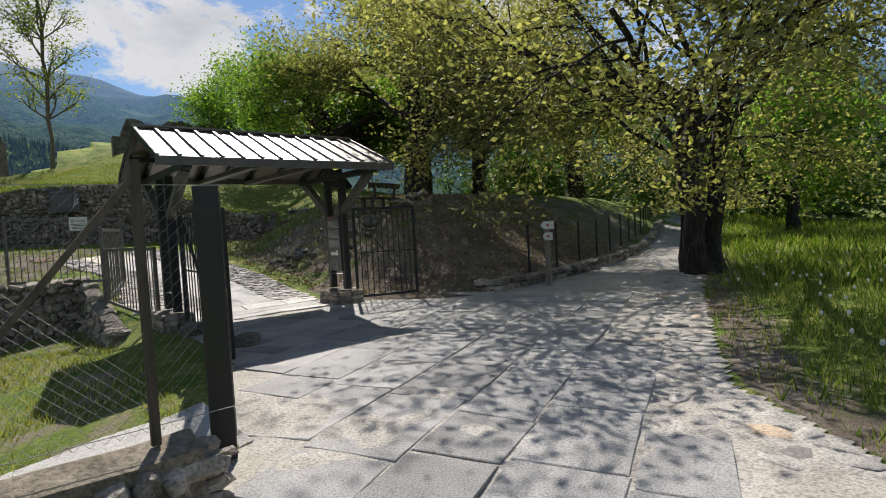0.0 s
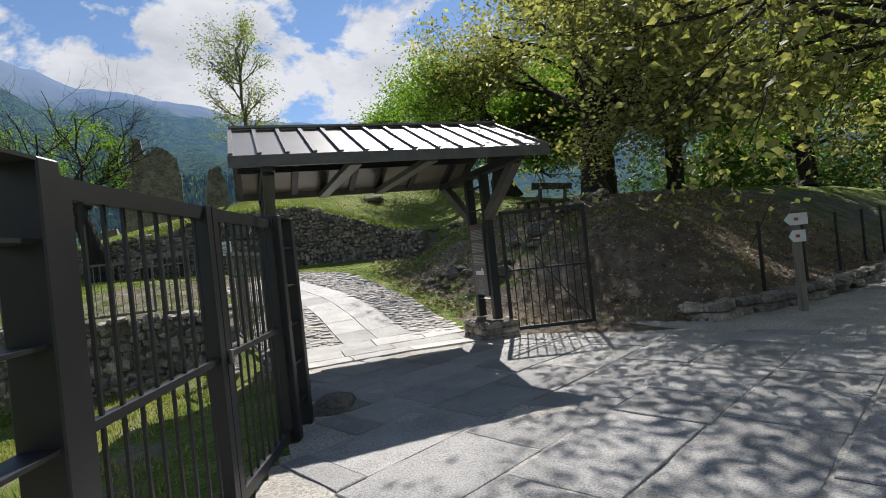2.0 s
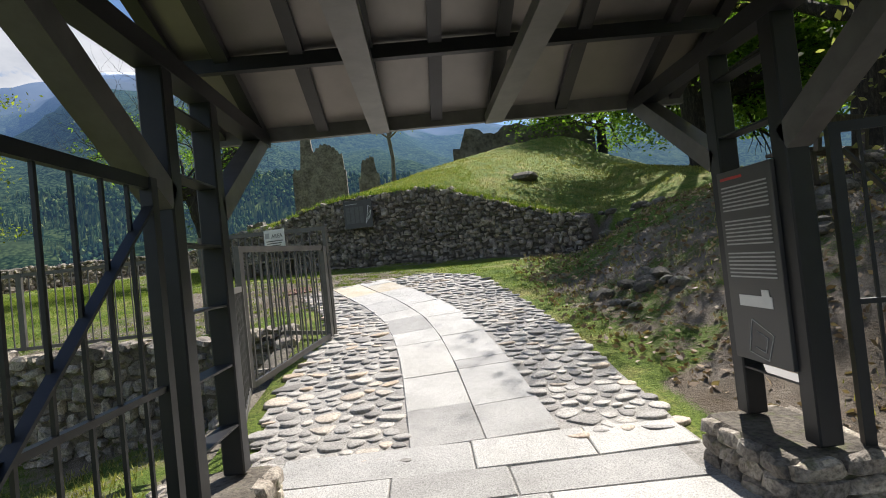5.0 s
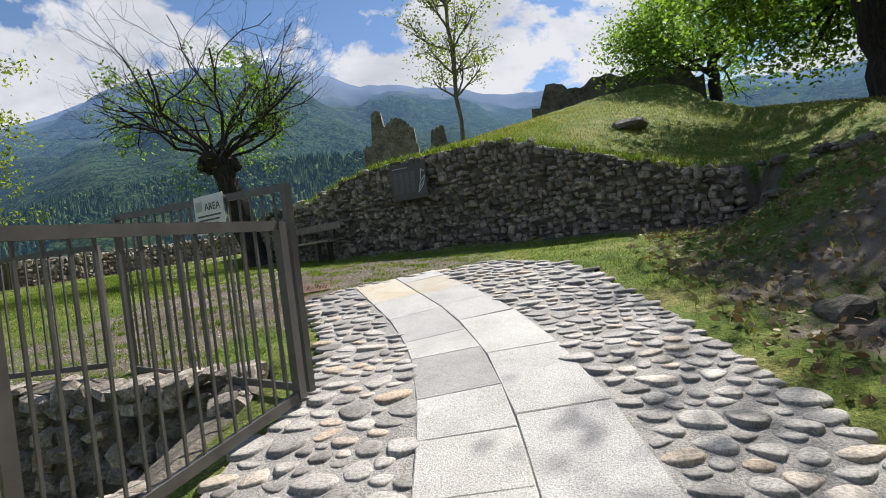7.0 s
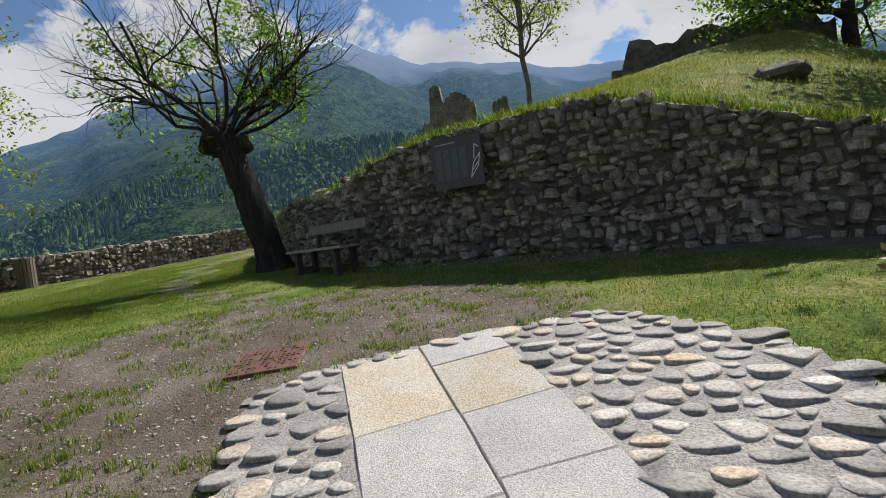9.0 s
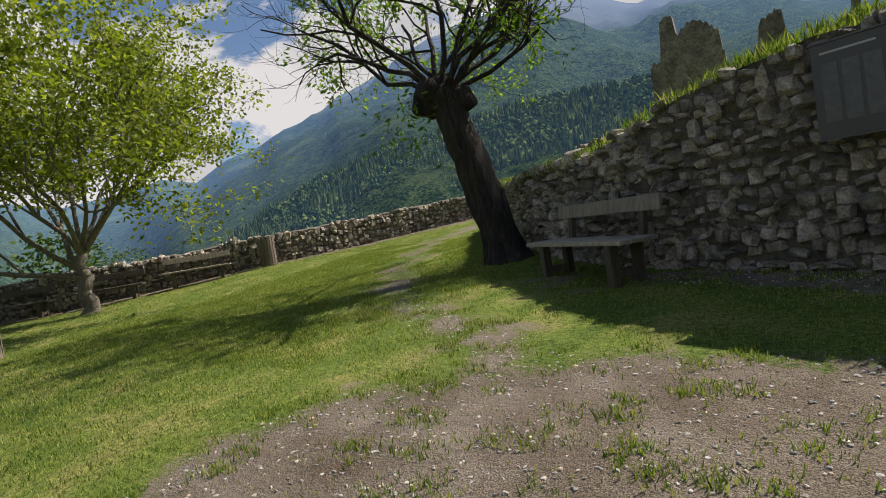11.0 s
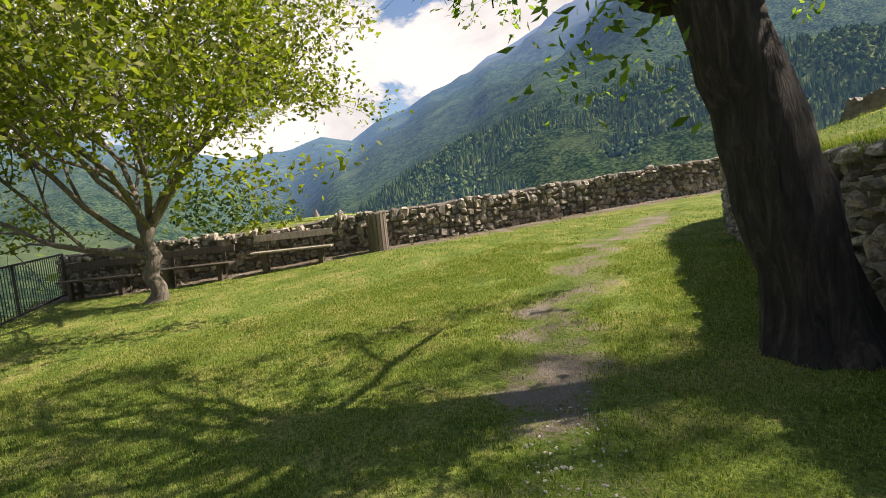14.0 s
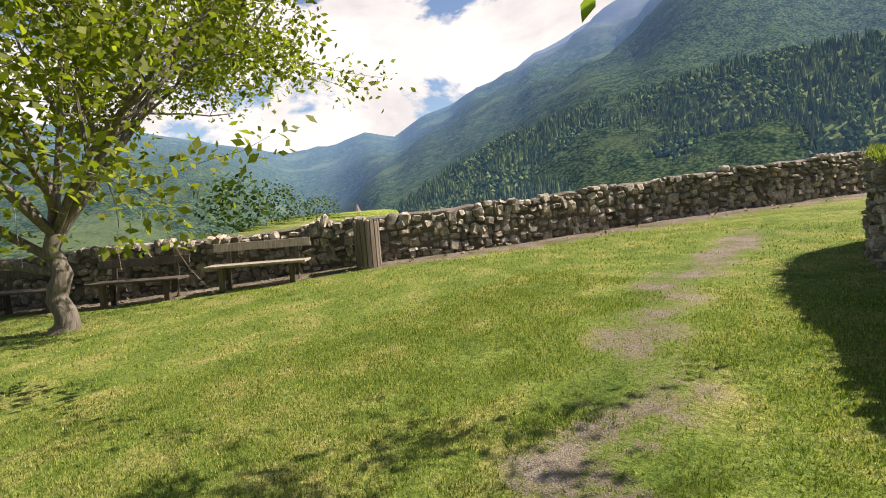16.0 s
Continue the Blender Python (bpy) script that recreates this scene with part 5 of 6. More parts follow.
def pollard(x, y):
    """The old pollard: thick leaning trunk, knobbed head, upswept bare branches and a few leafy shoots."""
    rnd = random.Random(41)
    z = ground_height(x, y) - 0.1
    g = thing("pollard_tree", pose(x, y, z), "old leaning pollard tree with bare branches and few green shoots", "tree")
    # leans west of south-west
    lean = Vector((-0.55, -0.35, 0))
    H = 2.75
    n = 12
    pts = [Vector((lean.x * (k / n) ** 1.2, lean.y * (k / n) ** 1.2, H * k / n)) for k in range(n + 1)]
    rad = [0.46 if k == 0 else 0.36 if k == 1 else 0.3 - 0.004 * k for k in range(n + 1)]
    bm = bmesh.new()
    tube(bm, pts, rad, 20)
    for v in bm.verts:
        a = math.atan2(v.co.y, v.co.x)
        v.co += Vector((math.cos(a), math.sin(a), 0)) * (0.035 * math.sin(a * 7 + v.co.z) + 0.06 * noise.noise(v.co * 2.5))
    part("trunk", bm, BARK, g, smooth=True)
    top = pts[-1]
    for dx, dy, dz, r in ((-0.3, -0.05, 0.05, 0.26), (0.02, 0.0, 0.1, 0.3), (0.25, 0.15, -0.02, 0.22), (-0.12, -0.2, 0.18, 0.2)):
        bm = bmesh.new()
        bmesh.ops.create_icosphere(bm, subdivisions=3, radius=r)
        for v in bm.verts:
            v.co *= 1 + 0.4 * noise.noise(v.co * 5 + Vector((dx * 9, dy * 9, 0)))
            v.co += top + Vector((dx, dy, dz))
        part("burl", bm, BARK, g, smooth=True)
    out, tips = [], []
    for k in range(11):
        a = 2 * math.pi * k / 11 + rnd.uniform(-0.2, 0.2)
        d = Vector((math.cos(a), math.sin(a), rnd.uniform(0.55, 1.5)))
        grow(rnd, top + Vector((math.cos(a) * 0.15, math.sin(a) * 0.15, 0.15)), d, rnd.uniform(1.7, 2.8), 0.048, 1, out, tips, 0.8, 0.05, (3, 5), 0.72, 0.46, 4)
    for a in (1.25, 1.6, 1.95, 2.35):
        grow(rnd, top + Vector((0.1 * math.cos(a), 0.1 * math.sin(a), 0.2)), Vector((math.cos(a), math.sin(a), 0.5)), rnd.uniform(2.4, 2.9), 0.05, 1, out, tips, 0.7, 0.04, (3, 4), 0.72, 0.4, 4)
    bm1, bm2 = bmesh.new(), bmesh.new()
    # shoots that would hang below the head are cut
    out = [o for o in out if o[2] == 1 or min(q.z for q in o[0]) > H + 0.55]
    tips = [t for t in tips if t[0].z > H + 0.55]
    for p_, r_, lev in out:
        if lev == 1:
            part("limb", tube(bmesh.new(), p_, r_, 7), BARK, g, smooth=True)
        else:
            tube(bm1 if lev == 2 else bm2, p_, r_, 5 if lev == 2 else 3)
    tagged(part("branchwork", bm1, BARK, g), kind="stuff")
    tagged(part("twiggery", bm2, BARK, g), kind="stuff")
    rng = np.random.default_rng(5)
    near = np.array([t[0] for t in tips if t[0].z < H + 3.0 and t[0].y > top.y - 0.4 and t[0].x < top.x + 1.4])
    idx = rng.choice(len(near), 330, replace=False)[rng.integers(0, 330, 5000)]
    cl = near[idx] + rng.normal(size=(5000, 3)) * 0.1
    hang = np.array([[top.x - 0.55 + 0.3 * math.sin(i * 2.2), top.y - 0.45 + 0.25 * math.cos(i * 1.3), H + 0.1 - 0.05 * i] for i in range(16)])
    cl2 = hang[rng.integers(0, 16, 160)] + rng.normal(size=(160, 3)) * 0.18
    me = leaf_mesh(np.concatenate((cl, cl2)), 6, 0.12, LEAF_GREEN, "foliage", shape=2.6, droop=0.6)
    cr = new("foliage", me)
    cr.parent = g
    tagged(cr, kind="stuff")


pollard(-3.0, 23.3)


# ---- ruins and distance ----
def ruin_wall(name, x0, y0, x1, y1, z0, tops, thick, label):
    """A broken masonry wall with a ragged top; tops: heights along it."""
    bm = bmesh.new()
    L = math.hypot(x1 - x0, y1 - y0)
    dx, dy = (x1 - x0) / L, (y1 - y0) / L
    n = 40
    rows = []
    for i in range(n + 1):
        k = i / n * (len(tops) - 1)
        j = min(int(k), len(tops) - 2)
        f = smooth01(0.3, 0.7, k - j)
        h = tops[j] * (1 - f) + tops[j + 1] * f + min(0.12, 0.03 * (tops[0] - z0)) * round(2.2 * noise.noise((i * 0.5, x0, 0)) + noise.noise((i * 1.7, x0, 4)))
        h = max(h, z0 + 0.3)
        px, py = x0 + (x1 - x0) * i / n, y0 + (y1 - y0) * i / n
        rows.append([bm.verts.new((px - dy * o, py + dx * o, z)) for o, z in ((-thick / 2, z0), (-thick / 2, h), (thick / 2, h + 0.05), (thick / 2, z0))])
    for a, b in zip(rows, rows[1:]):
        for k in range(4):
            bm.faces.new((a[k], a[(k + 1) % 4], b[(k + 1) % 4], b[k]))
    bm.faces.new(rows[0])
    bm.faces.new(list(reversed(rows[-1])))
    bmesh.ops.recalc_face_normals(bm, faces=bm.faces[:])
    return tagged(obj(name, bm, RUIN), label, "ruin", "castle ruins")


ruin_wall("ruin_wall", -10.6, 68.5, -4.6, 69.0, 3.0, [13.0, 13.3, 13.4, 16.8, 17.0, 16.9, 15.2, 15.6, 15.9, 16.0, 15.9, 15.6, 15.2, 14.6, 12.8], 1.6, "ragged remains of a ruined stone tower")
ruin_wall("ruin_wall", -0.9, 46.0, 0.6, 46.2, 3.0, [8.0, 9.2, 9.4, 8.2], 1.0, "short stump of ruined castle wall")
ruin_wall("ruin_wall", 5.6, 38.0, 13.8, 37.5, 5.0, [7.6, 8.7, 8.4, 8.8, 8.6, 8.8, 8.5, 8.0], 1.2, "low ruined wall along the mound's crest")
ruin_wall("ruin_wall", -5.5, 33.4, -4.2, 33.5, 2.0, [3.5, 4.0, 4.1, 3.5], 0.9, "short stump of old wall beside the lawn")

SKYLINE = [(-180, 9), (-110, 8), (-90, 11), (-75, 12), (-55, 9), (-30, 11), (-10, 13.5), (0, 15), (8, 17), (14, 17.5), (22, 20.5), (30, 19.5), (38, 16.5), (47, 12.8), (55, 9.5), (59, 7.4), (62, 7.9), (66, 7.0), (70, 6.4), (76, 7.4), (84, 9.0), (100, 10), (130, 9), (180, 9)]


def skyline(yaw):
    for (a, e0), (b, e1) in zip(SKYLINE, SKYLINE[1:]):
        if a <= yaw <= b:
            k = (yaw - a) / (b - a)
            return e0 + (e1 - e0) * k
    return 9


def mountain_material():
    def build(nt, n, l, b):
        v = world_coords(nt)
        geo = n.new("ShaderNodeNewGeometry")
        sep = n.new("ShaderNodeSeparateXYZ")
        l.new(geo.outputs["Position"], sep.inputs[0])
        big = noise_tex(nt, v, 0.0035, 6, 0.6)
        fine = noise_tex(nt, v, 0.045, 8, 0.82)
        # tree crowns as paler dots, dark gaps between them put into the colour
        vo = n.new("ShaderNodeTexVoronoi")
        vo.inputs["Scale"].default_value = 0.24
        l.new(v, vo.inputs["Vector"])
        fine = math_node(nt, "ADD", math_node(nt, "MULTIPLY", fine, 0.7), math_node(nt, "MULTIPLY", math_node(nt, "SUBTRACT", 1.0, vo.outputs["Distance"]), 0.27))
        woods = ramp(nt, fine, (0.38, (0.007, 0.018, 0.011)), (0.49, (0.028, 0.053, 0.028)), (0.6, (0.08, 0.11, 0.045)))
        meadow = ramp(nt, big, (0.56, (0, 0, 0)), (0.62, (0.6, 0.6, 0.6)))
        woods = mix(nt, meadow, woods, (0.085, 0.115, 0.05))
        hgt = math_node(nt, "ADD", sep.outputs[2], math_node(nt, "MULTIPLY", math_node(nt, "SUBTRACT", big, 0.5), 700.0))
        rocky = math_node(nt, "MULTIPLY", math_node(nt, "SUBTRACT", hgt, 480.0), 0.004, True)
        snowy = math_node(nt, "MULTIPLY", math_node(nt, "SUBTRACT", math_node(nt, "ADD", hgt, math_node(nt, "MULTIPLY", fine, 260.0)), 1130.0), 0.02, True)
        c = mix(nt, rocky, woods, (0.1, 0.11, 0.11))
        c = mix(nt, snowy, c, (0.8, 0.82, 0.85))
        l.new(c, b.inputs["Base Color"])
        b.inputs["Roughness"].default_value = 1.0
        b.inputs["Specular IOR Level"].default_value = 0.0
        # haze painted as blue surface glow, growing over kilometres of distance
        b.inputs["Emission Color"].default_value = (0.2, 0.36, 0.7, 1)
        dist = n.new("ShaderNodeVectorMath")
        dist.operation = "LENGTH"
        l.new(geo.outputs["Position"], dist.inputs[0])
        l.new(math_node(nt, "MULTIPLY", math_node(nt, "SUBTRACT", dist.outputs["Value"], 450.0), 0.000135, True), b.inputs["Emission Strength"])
    return material("mountain_backdrop", build)


def mountains():
    R0, R1, n_r = 420.0, 2900.0, 34
    yaws = [-180 + 1.0 * i for i in range(360)]
    verts, faces = [], []
    for i, yw in enumerate(yaws):
        a = radians(yw)
        e = skyline(yw) + 0.5 * noise.noise((yw * 0.22, 3, 0)) + 0.25 * noise.noise((yw * 0.9, 9, 0))
        valley = smooth01(9, 0, abs(yw - 68))
        for j in range(n_r + 1):
            k = j / n_r
            r = R0 + (R1 - R0) * k
            x, y = -math.sin(a) * r, math.cos(a) * r
            crest = math.tan(radians(e)) * R1
            prof = k ** (0.95 + 0.9 * valley) if k < 1 else 1
            z = -75 + (crest + 75) * prof
            z += crest * 0.11 * noise.fractal((x / 420, y / 420, 1.0), 1.0, 2.1, 5) * math.sin(math.pi * min(k * 1.0, 1)) ** 0.6 if k < 1 else 0
            verts.append((x, y, z))
    w = n_r + 1
    n = len(yaws)
    for i in range(n):
        for j in range(n_r):
            faces.append((i * w + j, ((i + 1) % n) * w + j, ((i + 1) % n) * w + j + 1, i * w + j + 1))
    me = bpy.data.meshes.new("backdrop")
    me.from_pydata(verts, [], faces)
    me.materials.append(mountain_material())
    for p in me.polygons:
        p.use_smooth = True
    tagged(new("backdrop", me), "wooded alpine mountainsides round a wide valley, snow on the peaks", "mountains", kind="structure")


mountains()


SPUR = [(-30, 4.0), (-15, 6.5), (0, 9.0), (14, 10.6), (25, 10.8), (33, 9.4), (40, 8.2), (48, 6.0), (54, 3.0), (58, 0.4), (63, -3.5)]


def spur_point(yw, k):
    e = np.interp(yw, [a for a, _e in SPUR], [b for _a, b in SPUR]) + 0.35 * noise.noise((yw * 0.35, 1, 4)) + 0.2 * noise.noise((yw * 1.1, 5, 4))
    r = 430 + 390 * k
    a = radians(yw)
    x, y = -math.sin(a) * r, math.cos(a) * r
    z = -85 + (math.tan(radians(e)) * 820 + 85) * k ** 1.05 + 16 * noise.noise((x / 90, y / 90, 2)) * math.sin(math.pi * min(k, 1.0))
    return x, y, z


def far_tree_look(nt, n, l, b):
    c = ramp(nt, island_value(nt), (0.0, (0.015, 0.04, 0.02)), (0.45, (0.035, 0.075, 0.03)), (0.75, (0.08, 0.125, 0.04)), (1.0, (0.16, 0.2, 0.065)))
    l.new(c, b.inputs["Base Color"])
    b.inputs["Roughness"].default_value = 1.0
    b.inputs["Specular IOR Level"].default_value = 0.0
    # haze over the distance, put in as a faint even blue glow
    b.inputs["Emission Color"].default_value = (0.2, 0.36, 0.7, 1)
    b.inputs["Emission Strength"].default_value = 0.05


def wooded_spur():
    yaws = [-30 + 1.5 * i for i in range(63)]
    ks = [j / 16 for j in range(17)] + [1.12]
    verts = []
    for yw in yaws:
        for k in ks:
            x, y, z = spur_point(yw, min(k, 1.0))
            verts.append((x * (1.08 if k > 1 else 1), y * (1.08 if k > 1 else 1), z - (60 if k > 1 else 0)))
    w = len(ks)
    faces = [(i * w + j, (i + 1) * w + j, (i + 1) * w + j + 1, i * w + j + 1) for i in range(len(yaws) - 1) for j in range(w - 1)]
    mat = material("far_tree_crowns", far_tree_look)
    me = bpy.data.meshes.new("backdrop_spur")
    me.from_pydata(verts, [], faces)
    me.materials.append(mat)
    tagged(new("backdrop_spur", me), "dark wooded mountain spur above the valley", "mountains", kind="structure")
    rng = np.random.default_rng(12)
    vs, fs = [], []
    for i in range(15000):
        yw = rng.uniform(-28, 62)
        x, y, z = spur_point(yw, rng.uniform(0.04, 1.0) ** 0.8)
        grove = noise.noise((x / 70, y / 70, 8))
        n0 = len(vs)
        if grove + rng.uniform(-0.25, 0.25) < 0.08:
            h, r = rng.uniform(8, 14), rng.uniform(1.7, 2.7)
            vs += [(x + r * math.cos(1.2566 * q + i), y + r * math.sin(1.2566 * q + i), z - 1) for q in range(5)] + [(x, y, z + h)]
            fs += [(n0 + q, n0 + (q + 1) % 5, n0 + 5) for q in range(5)]
        else:
            h, r = rng.uniform(5, 9), rng.uniform(2.5, 4.4)
            vs += [(x + r * rng.uniform(.7, 1.2) * math.cos(1.2566 * q + i), y + r * rng.uniform(.7, 1.2) * math.sin(1.2566 * q + i), z + h * rng.uniform(.35, .65)) for q in range(5)] + [(x, y, z + h), (x, y, z - 1)]
            fs += [(n0 + q, n0 + (q + 1) % 5, n0 + 5) for q in range(5)] + [(n0 + (q + 1) % 5, n0 + q, n0 + 6) for q in range(5)]
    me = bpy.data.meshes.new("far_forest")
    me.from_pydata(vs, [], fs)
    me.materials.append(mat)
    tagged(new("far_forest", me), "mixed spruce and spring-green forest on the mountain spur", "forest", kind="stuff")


wooded_spur()


def house_far(x, y, z, w, d, h, label):
    g = thing("house", pose(x, y, z, 0, 0, (x * 7) % 90), label, "house", "valley village")
    part("wall", box(-w / 2, -d / 2, -5, w / 2, d / 2, h), HOUSE_WALL, g)
    bm = bmesh.new()
    vs = [bm.verts.new(p) for p in ((-w / 2 - .6, -d / 2 - .6, h), (w / 2 + .6, -d / 2 - .6, h), (w / 2 + .6, d / 2 + .6, h), (-w / 2 - .6, d / 2 + .6, h), (-w / 2 - .6, 0, h + d * .35), (w / 2 + .6, 0, h + d * .35))]
    for f in ((0, 1, 5, 4), (2, 3, 4, 5), (0, 4, 3), (1, 2, 5), (0, 3, 2, 1)):
        bm.faces.new([vs[i] for i in f])
    part("roof", bm, HOUSE_ROOF, g)


HOUSE_WALL = plain("pale_plaster", (0.62, 0.58, 0.5), 0.9)
HOUSE_ROOF = plain("grey_brown_roof", (0.24, 0.19, 0.16), 0.9)
hr = random.Random(9)


def polar(yaw, r):
    return -math.sin(radians(yaw)) * r, math.cos(radians(yaw)) * r


for i in range(34):
    yw = hr.uniform(58, 66)
    r = hr.uniform(640, 900)
    x, y = polar(yw, r)
    house_far(x, y, -42 + hr.uniform(-6, 6), hr.uniform(9, 18), hr.uniform(8, 12), hr.uniform(5, 10), "small pale house with a grey-brown roof in the valley")
x, y = polar(62.3, 640)
ch = thing("church", pose(x, y, -42, 0, 0, 30), "pale church with a slim bell tower in the valley", "church")
part("tower", box(-3.2, -3.2, -5, 3.2, 3.2, 44), HOUSE_WALL, ch)
bm = bmesh.new()
bmesh.ops.create_cone(bm, cap_ends=True, segments=8, radius1=4, radius2=0.3, depth=9, matrix=Matrix.Translation((0, 0, 48.5)))
part("spire", bm, HOUSE_ROOF, ch)
part("nave", box(4, -7, -5, 26, 7, 17), HOUSE_WALL, ch)
bm = bmesh.new()
bmesh.ops.create_cone(bm, cap_ends=True, segments=10, radius1=8, radius2=1, depth=7, matrix=Matrix.Translation((14, 0, 20.5)))
part("roof", bm, HOUSE_ROOF, ch)


# far woods on the slopes just beyond the walls
def woods(name, spots_, seed, label, size=0.5, per=650, mat=LEAF_FAR):
    rng = np.random.default_rng(seed)
    pts = []
    for x, y, z, r, h in spots_:
        d = rng.normal(size=(per, 3))
        d /= np.linalg.norm(d, axis=1)[:, None]
        d *= rng.uniform(0.35, 1.0, (per, 1)) ** 0.5
        d *= 1 + 0.35 * np.sin(d[:, :1] * 5 + x) * np.cos(d[:, 1:2] * 4 + y)
        pts.append(d * (r, r, h / 2) + (x, y, z + h * 0.5))
    me = leaf_mesh(np.concatenate(pts), seed, size, mat, name)
    ob = new(name, me)
    return tagged(ob, label, "woods", kind="stuff")


wr = random.Random(4)
sp = []
for i in range(90):
    x, y = polar(wr.uniform(62, 125), wr.uniform(24, 130))
    sp.append((x - 8, y + 12, ground_height(x - 8, y + 12) - 1, wr.uniform(2.5, 5), wr.uniform(5, 9)))
woods("far_woods", sp, 4, "spring woods and scrub on the slope below the parapet", 0.55, 620)
sp = []
for i in range(44):
    x, y = polar(wr.uniform(-100, -52), wr.uniform(42, 85))
    sp.append((x, y, ground_height(x, y) - 1, wr.uniform(2.5, 4.5), wr.uniform(5, 10)))
woods("far_woods", sp, 5, "spring woods beyond the meadow", 0.6, 600)
sp = []
for i in range(30):
    x, y = 22 + wr.uniform(0, 26), 19 + wr.uniform(0, 14)
    sp.append((x, y, ground_height(x, y) - 0.3, wr.uniform(1.2, 2.4), wr.uniform(2, 5)))
woods("undergrowth", sp, 6, "leafy undergrowth behind the lower path", 0.3, 700)


# ---- grass, litter, pebbles ----
def blades(name, pts, seed, h, w, mat, label, per=6, spread=0.05):
    rng = np.random.default_rng(seed)
    p = np.repeat(np.asarray(pts, float), per, 0)
    n = len(p)
    p[:, :2] += rng.normal(size=(n, 2)) * spread
    a = rng.uniform(0, 6.283, n)
    hh = h * rng.uniform(0.4, 1.3, n)
    ww = w * rng.uniform(0.7, 1.3, n)
    dx, dy = np.cos(a), np.sin(a)
    lean = rng.uniform(-0.6, 0.6, (n, 2)) * hh[:, None]
    v = np.empty((n, 3, 3))
    v[:, 0] = p + np.stack((dx * ww, dy * ww, np.zeros(n) - 0.01), 1)
    v[:, 1] = p - np.stack((dx * ww, dy * ww, np.zeros(n) + 0.01), 1)
    v[:, 2] = p + np.stack((lean[:, 0], lean[:, 1], hh), 1)
    me = bpy.data.meshes.new(name)
    me.vertices.add(n * 3)
    me.vertices.foreach_set("co", v.ravel())
    me.loops.add(n * 3)
    me.loops.foreach_set("vertex_index", np.arange(n * 3))
    me.polygons.add(n)
    me.polygons.foreach_set("loop_start", np.arange(n) * 3)
    me.polygons.foreach_set("loop_total", np.full(n, 3))
    me.materials.append(mat)
    me.update()
    me.validate()
    return tagged(new(name, me), label, "grass", kind="stuff")


def scatter(n, seed, box_, keep):
    rng = np.random.default_rng(seed)
    x, y, c = rng.uniform(box_[0], box_[1], n), rng.uniform(box_[2], box_[3], n), rng.random(n)
    known = {}
    ok = np.zeros(n, bool)
    for i, (kx, ky) in enumerate(zip(np.floor(x / 0.12).astype(int).tolist(), np.floor(y / 0.12).astype(int).tolist())):
        if (kx, ky) not in known:
            known[kx, ky] = keep(0.12 * kx + 0.06, 0.12 * ky + 0.06)
        ok[i] = c[i] < known[kx, ky]
    x, y = x[ok], y[ok]
    return np.stack((x, y, sheet_height(x, y)), 1)


def lawn_keep(x, y):
    if on_path(x, y) or line_dist(PARAPET, x, y)[1] > 0 or pit_mask(x, y) > 0.2:
        return 0
    b_ = bareness(x, y)
    k = noise.noise((x * 1.6, y * 1.6, 3)) * 0.6
    return 0.55 + 0.45 * smooth01(-0.3, 0.3, -noise.noise((x * 2.7, y * 2.7, 9))) if b_ + k < 0.36 else 0.06


blades("grass", scatter(60000, 1, (-9, 5, 15, 26), lawn_keep), 1, 0.024, 0.0045, BLADE, "short spring grass on the lawn", 5, 0.05)
blades("grass", scatter(46000, 14, (-9.5, -2.5, 18.5, 27), lawn_keep), 14, 0.022, 0.004, BLADE, "short spring grass on the lawn", 6, 0.04)
blades("grass", scatter(26000, 2, (-16, -3, 16, 32), lawn_keep), 2, 0.03, 0.007, BLADE, "short spring grass on the lawn", 4, 0.07)
blades("grass", scatter(15000, 3, (-3, 12, 19, 33), lambda x, y: 1.0 if line_dist(HILL, x, y)[1] < 0 else 0), 3, 0.05, 0.008, BLADE_DRY, "short yellowish grass on the mound", 4, 0.08)


def meadow_keep(x, y):
    d, s, _l = line_dist(KERB, x, y)
    return (0.25 + 0.75 * smooth01(0.4, 1.3, d + 0.6 * noise.noise((x * 1.3, y * 1.3, 4)))) if s < 0 and d > 0.1 else 0


blades("meadow_grass", scatter(16000, 4, (2, 16, -3, 9), meadow_keep), 4, 0.12, 0.007, BLADE, "long meadow grass beside the paving", 6, 0.06)
blades("meadow_grass", scatter(9000, 5, (10, 40, -12, 22), meadow_keep), 5, 0.3, 0.03, BLADE, "long meadow grass beside the paving", 5, 0.15)
blades("grass", scatter(9000, 6, (-7, 1.4, 3.5, 13.4), lambda x, y: 0.9 if pit_mask(x, y) > 0.6 and noise.noise((x, y, 0)) < 0.2 else 0), 6, 0.06, 0.008, BLADE_DRY, "dry short grass in the sunken ground", 5, 0.07)


def on_bank(x, y):
    d, s, _l = line_dist(BANK, x, y)
    return 1.0 if s > 0 and line_dist(HILL, x, y)[1] > 0 else 0


lp = np.array(scatter(14000, 7, (4.5, 16, 7, 18), on_bank))
lp[:, 2] += 0.02
tagged(new("fallen_leaves", leaf_mesh(lp, 8, 0.08, LITTER, "fallen_leaves", droop=0.0)), "dry brown fallen leaves on the bank", "leaves", kind="stuff")
blades("grass", scatter(3000, 9, (4.5, 16, 7.5, 18), lambda x, y: on_bank(x, y) if noise.noise((x * 0.6, y * 0.6, 2)) > 0.0 else 0), 9, 0.07, 0.007, BLADE_DRY, "thin tufts of grass on the bank", 5, 0.08)
lp = np.array(scatter(2600, 10, (-19, -7, 17, 38), lambda x, y: 1.0 if line_dist(PARAPET, x, y)[0] < 1.0 and line_dist(PARAPET, x, y)[1] < 0 else 0))
lp[:, 2] += 0.02
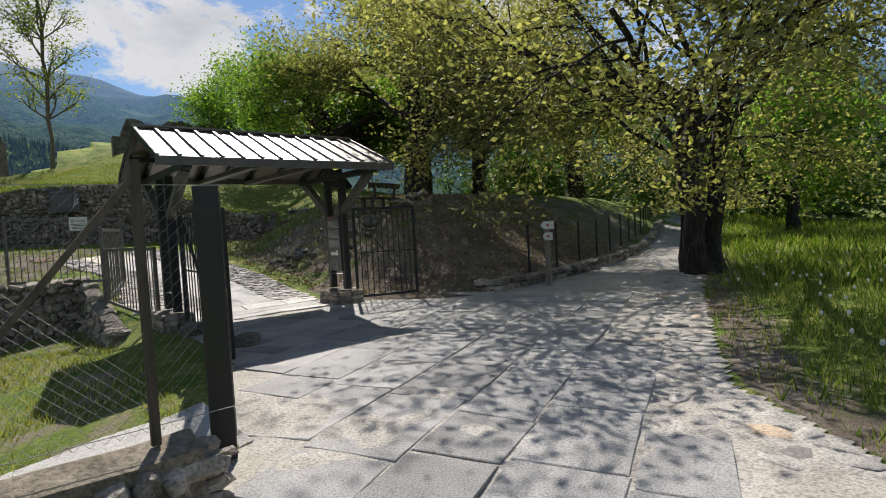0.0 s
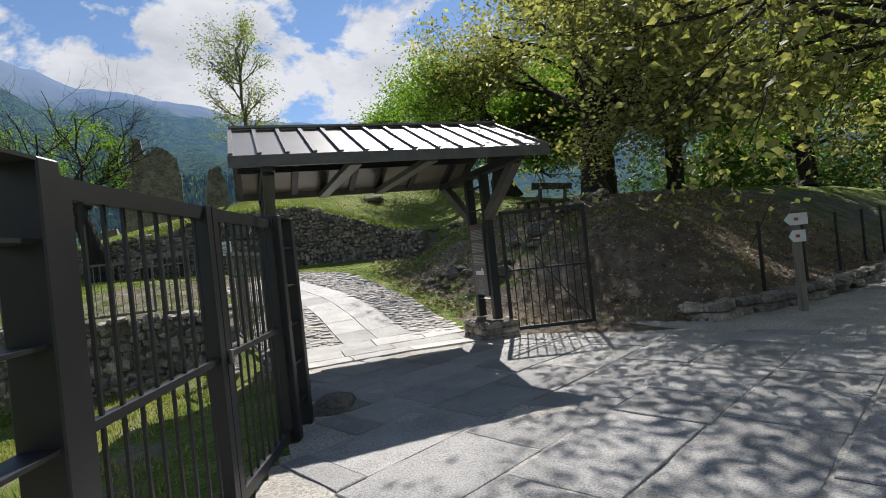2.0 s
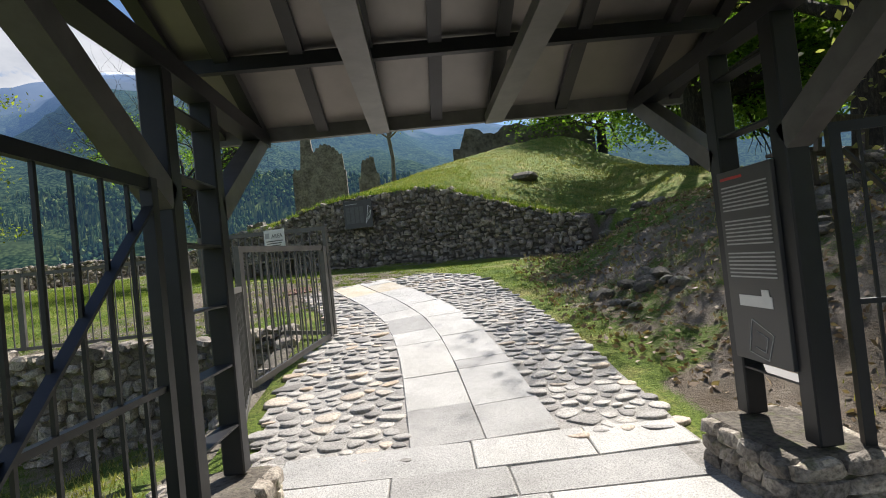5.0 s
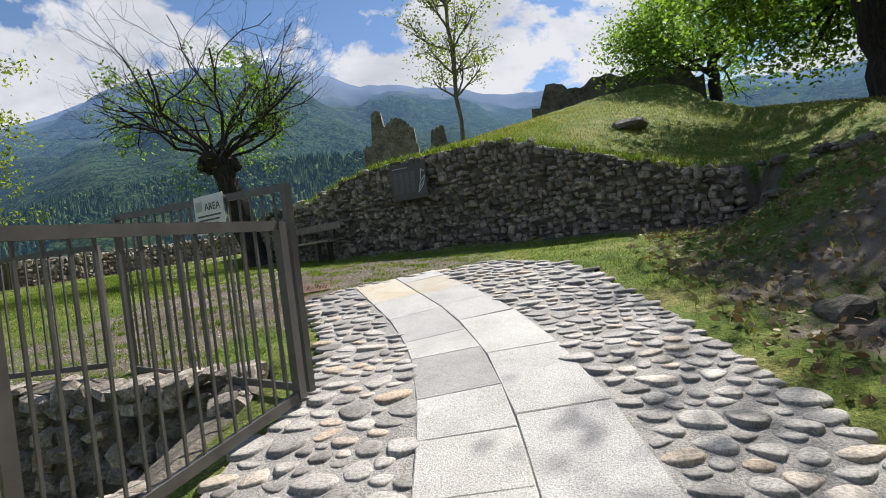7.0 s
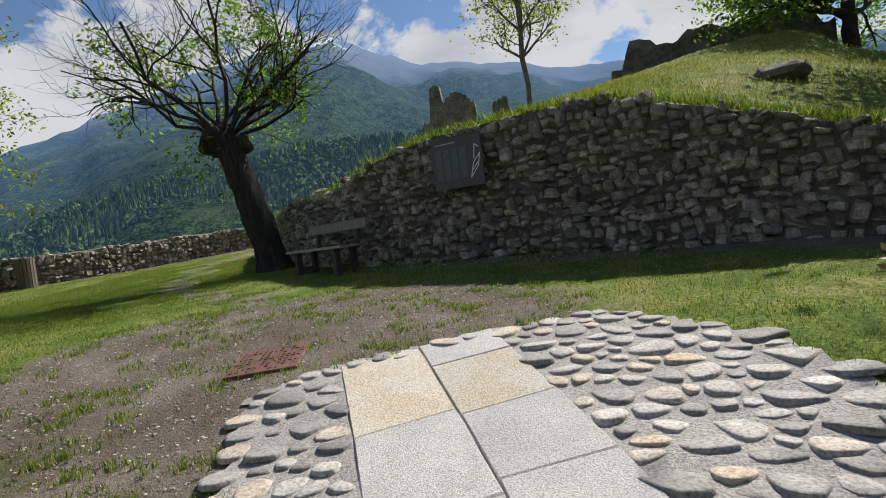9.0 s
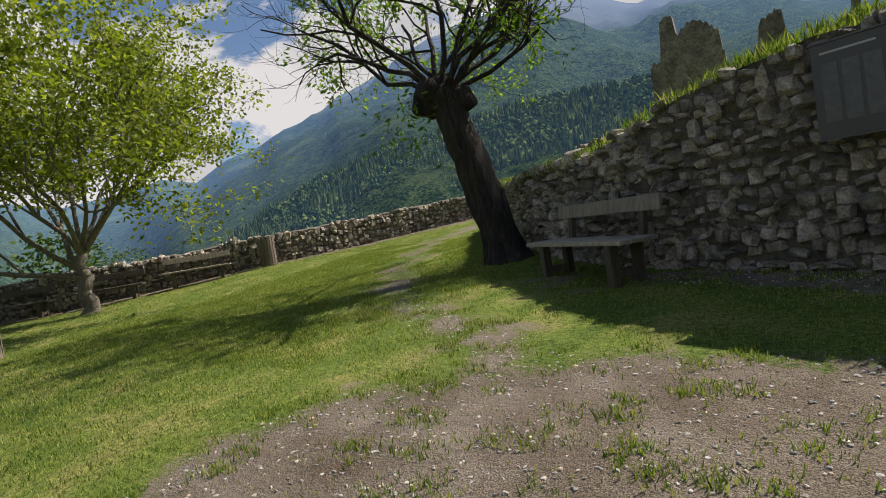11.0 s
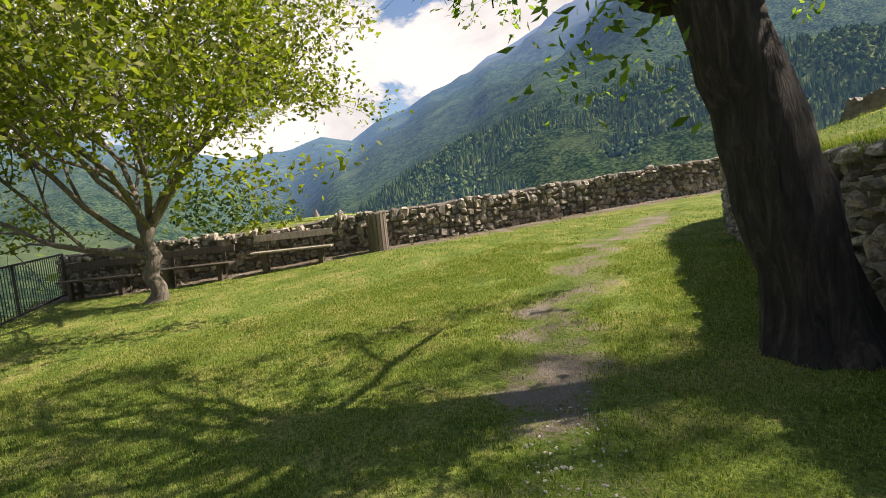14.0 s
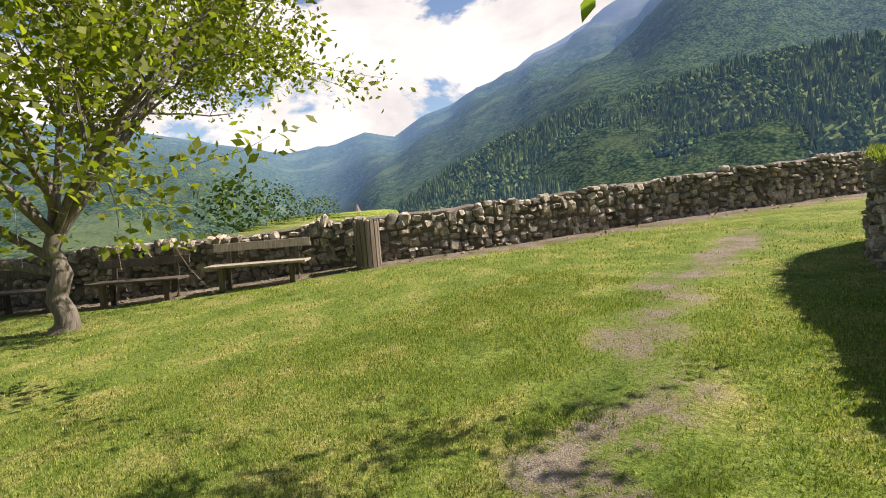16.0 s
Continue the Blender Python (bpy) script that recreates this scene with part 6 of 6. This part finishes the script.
tagged(new("fallen_leaves", leaf_mesh(lp, 11, 0.09, LITTER, "fallen_leaves", droop=0.0)), "dry brown fallen leaves along the parapet's foot", "leaves", kind="stuff")
gp = scatter(9000, 12, (-4, 4, 14, 22), lambda x, y: 1.0 if bareness(x, y) > 0.5 and not on_path(x, y) and pit_mask(x, y) < 0.2 else 0)
gr = random.Random(13)
joined("pebbles", [(gr.choice(PEBBLES), Matrix.Translation(p) @ Matrix.Rotation(gr.uniform(0, 3), 4, "Z") @ Matrix.Diagonal((gr.uniform(.008, .03), gr.uniform(.008, .026), gr.uniform(.006, .018), 1))) for p in gp], COBBLE_J, None, "small loose stones on the bare soil")
bpy.data.objects["pebbles"]["category"] = "pebbles"
# turf hanging over the retaining wall
tr_ = random.Random(55)
tp = []
for i in range(2600):
    s = tr_.uniform(0.3, WALL_L - 0.3)
    (px, py), (dx, dy) = line_at(WALL, s)
    o = tr_.uniform(-0.32, 0.06)
    tp.append((px - dy * o, py + dx * o, wall_top(s) + tr_.uniform(-0.06, 0.05)))
blades("turf_edge", tp, 56, 0.09, 0.008, BLADE, "turf growing over the retaining wall's top", 6, 0.04)
# tufts of coarse grass in the worn soil
tuft = random.Random(61)
tp = []
for x, y, z in scatter(900, 62, (-4, 4, 14.2, 22.5), lambda x, y: 1.0 if bareness(x, y) > 0.35 and not on_path(x, y) and pit_mask(x, y) < 0.1 else 0):
    for k in range(tuft.randint(6, 26)):
        tp.append((x + tuft.gauss(0, 0.07), y + tuft.gauss(0, 0.06), z))
blades("grass_tufts", tp, 63, 0.035, 0.005, BLADE, "scattered tufts of grass in bare soil", 4, 0.015)
# seed heads of dandelions in the meadow
dp = scatter(420, 71, (3.5, 14, -2, 8), meadow_keep)
dr = random.Random(72)
bm_p = [(PEBBLES[i % 4], Matrix.Translation((x, y, z + dr.uniform(0.12, 0.24))) @ Matrix.Diagonal((0.035, 0.035, 0.05, 1))) for i, (x, y, z) in enumerate(dp[:150])]
ob = joined("seed_heads", bm_p, WHITE, None, "white dandelion seed heads in the meadow grass")
ob["category"] = "flowers"
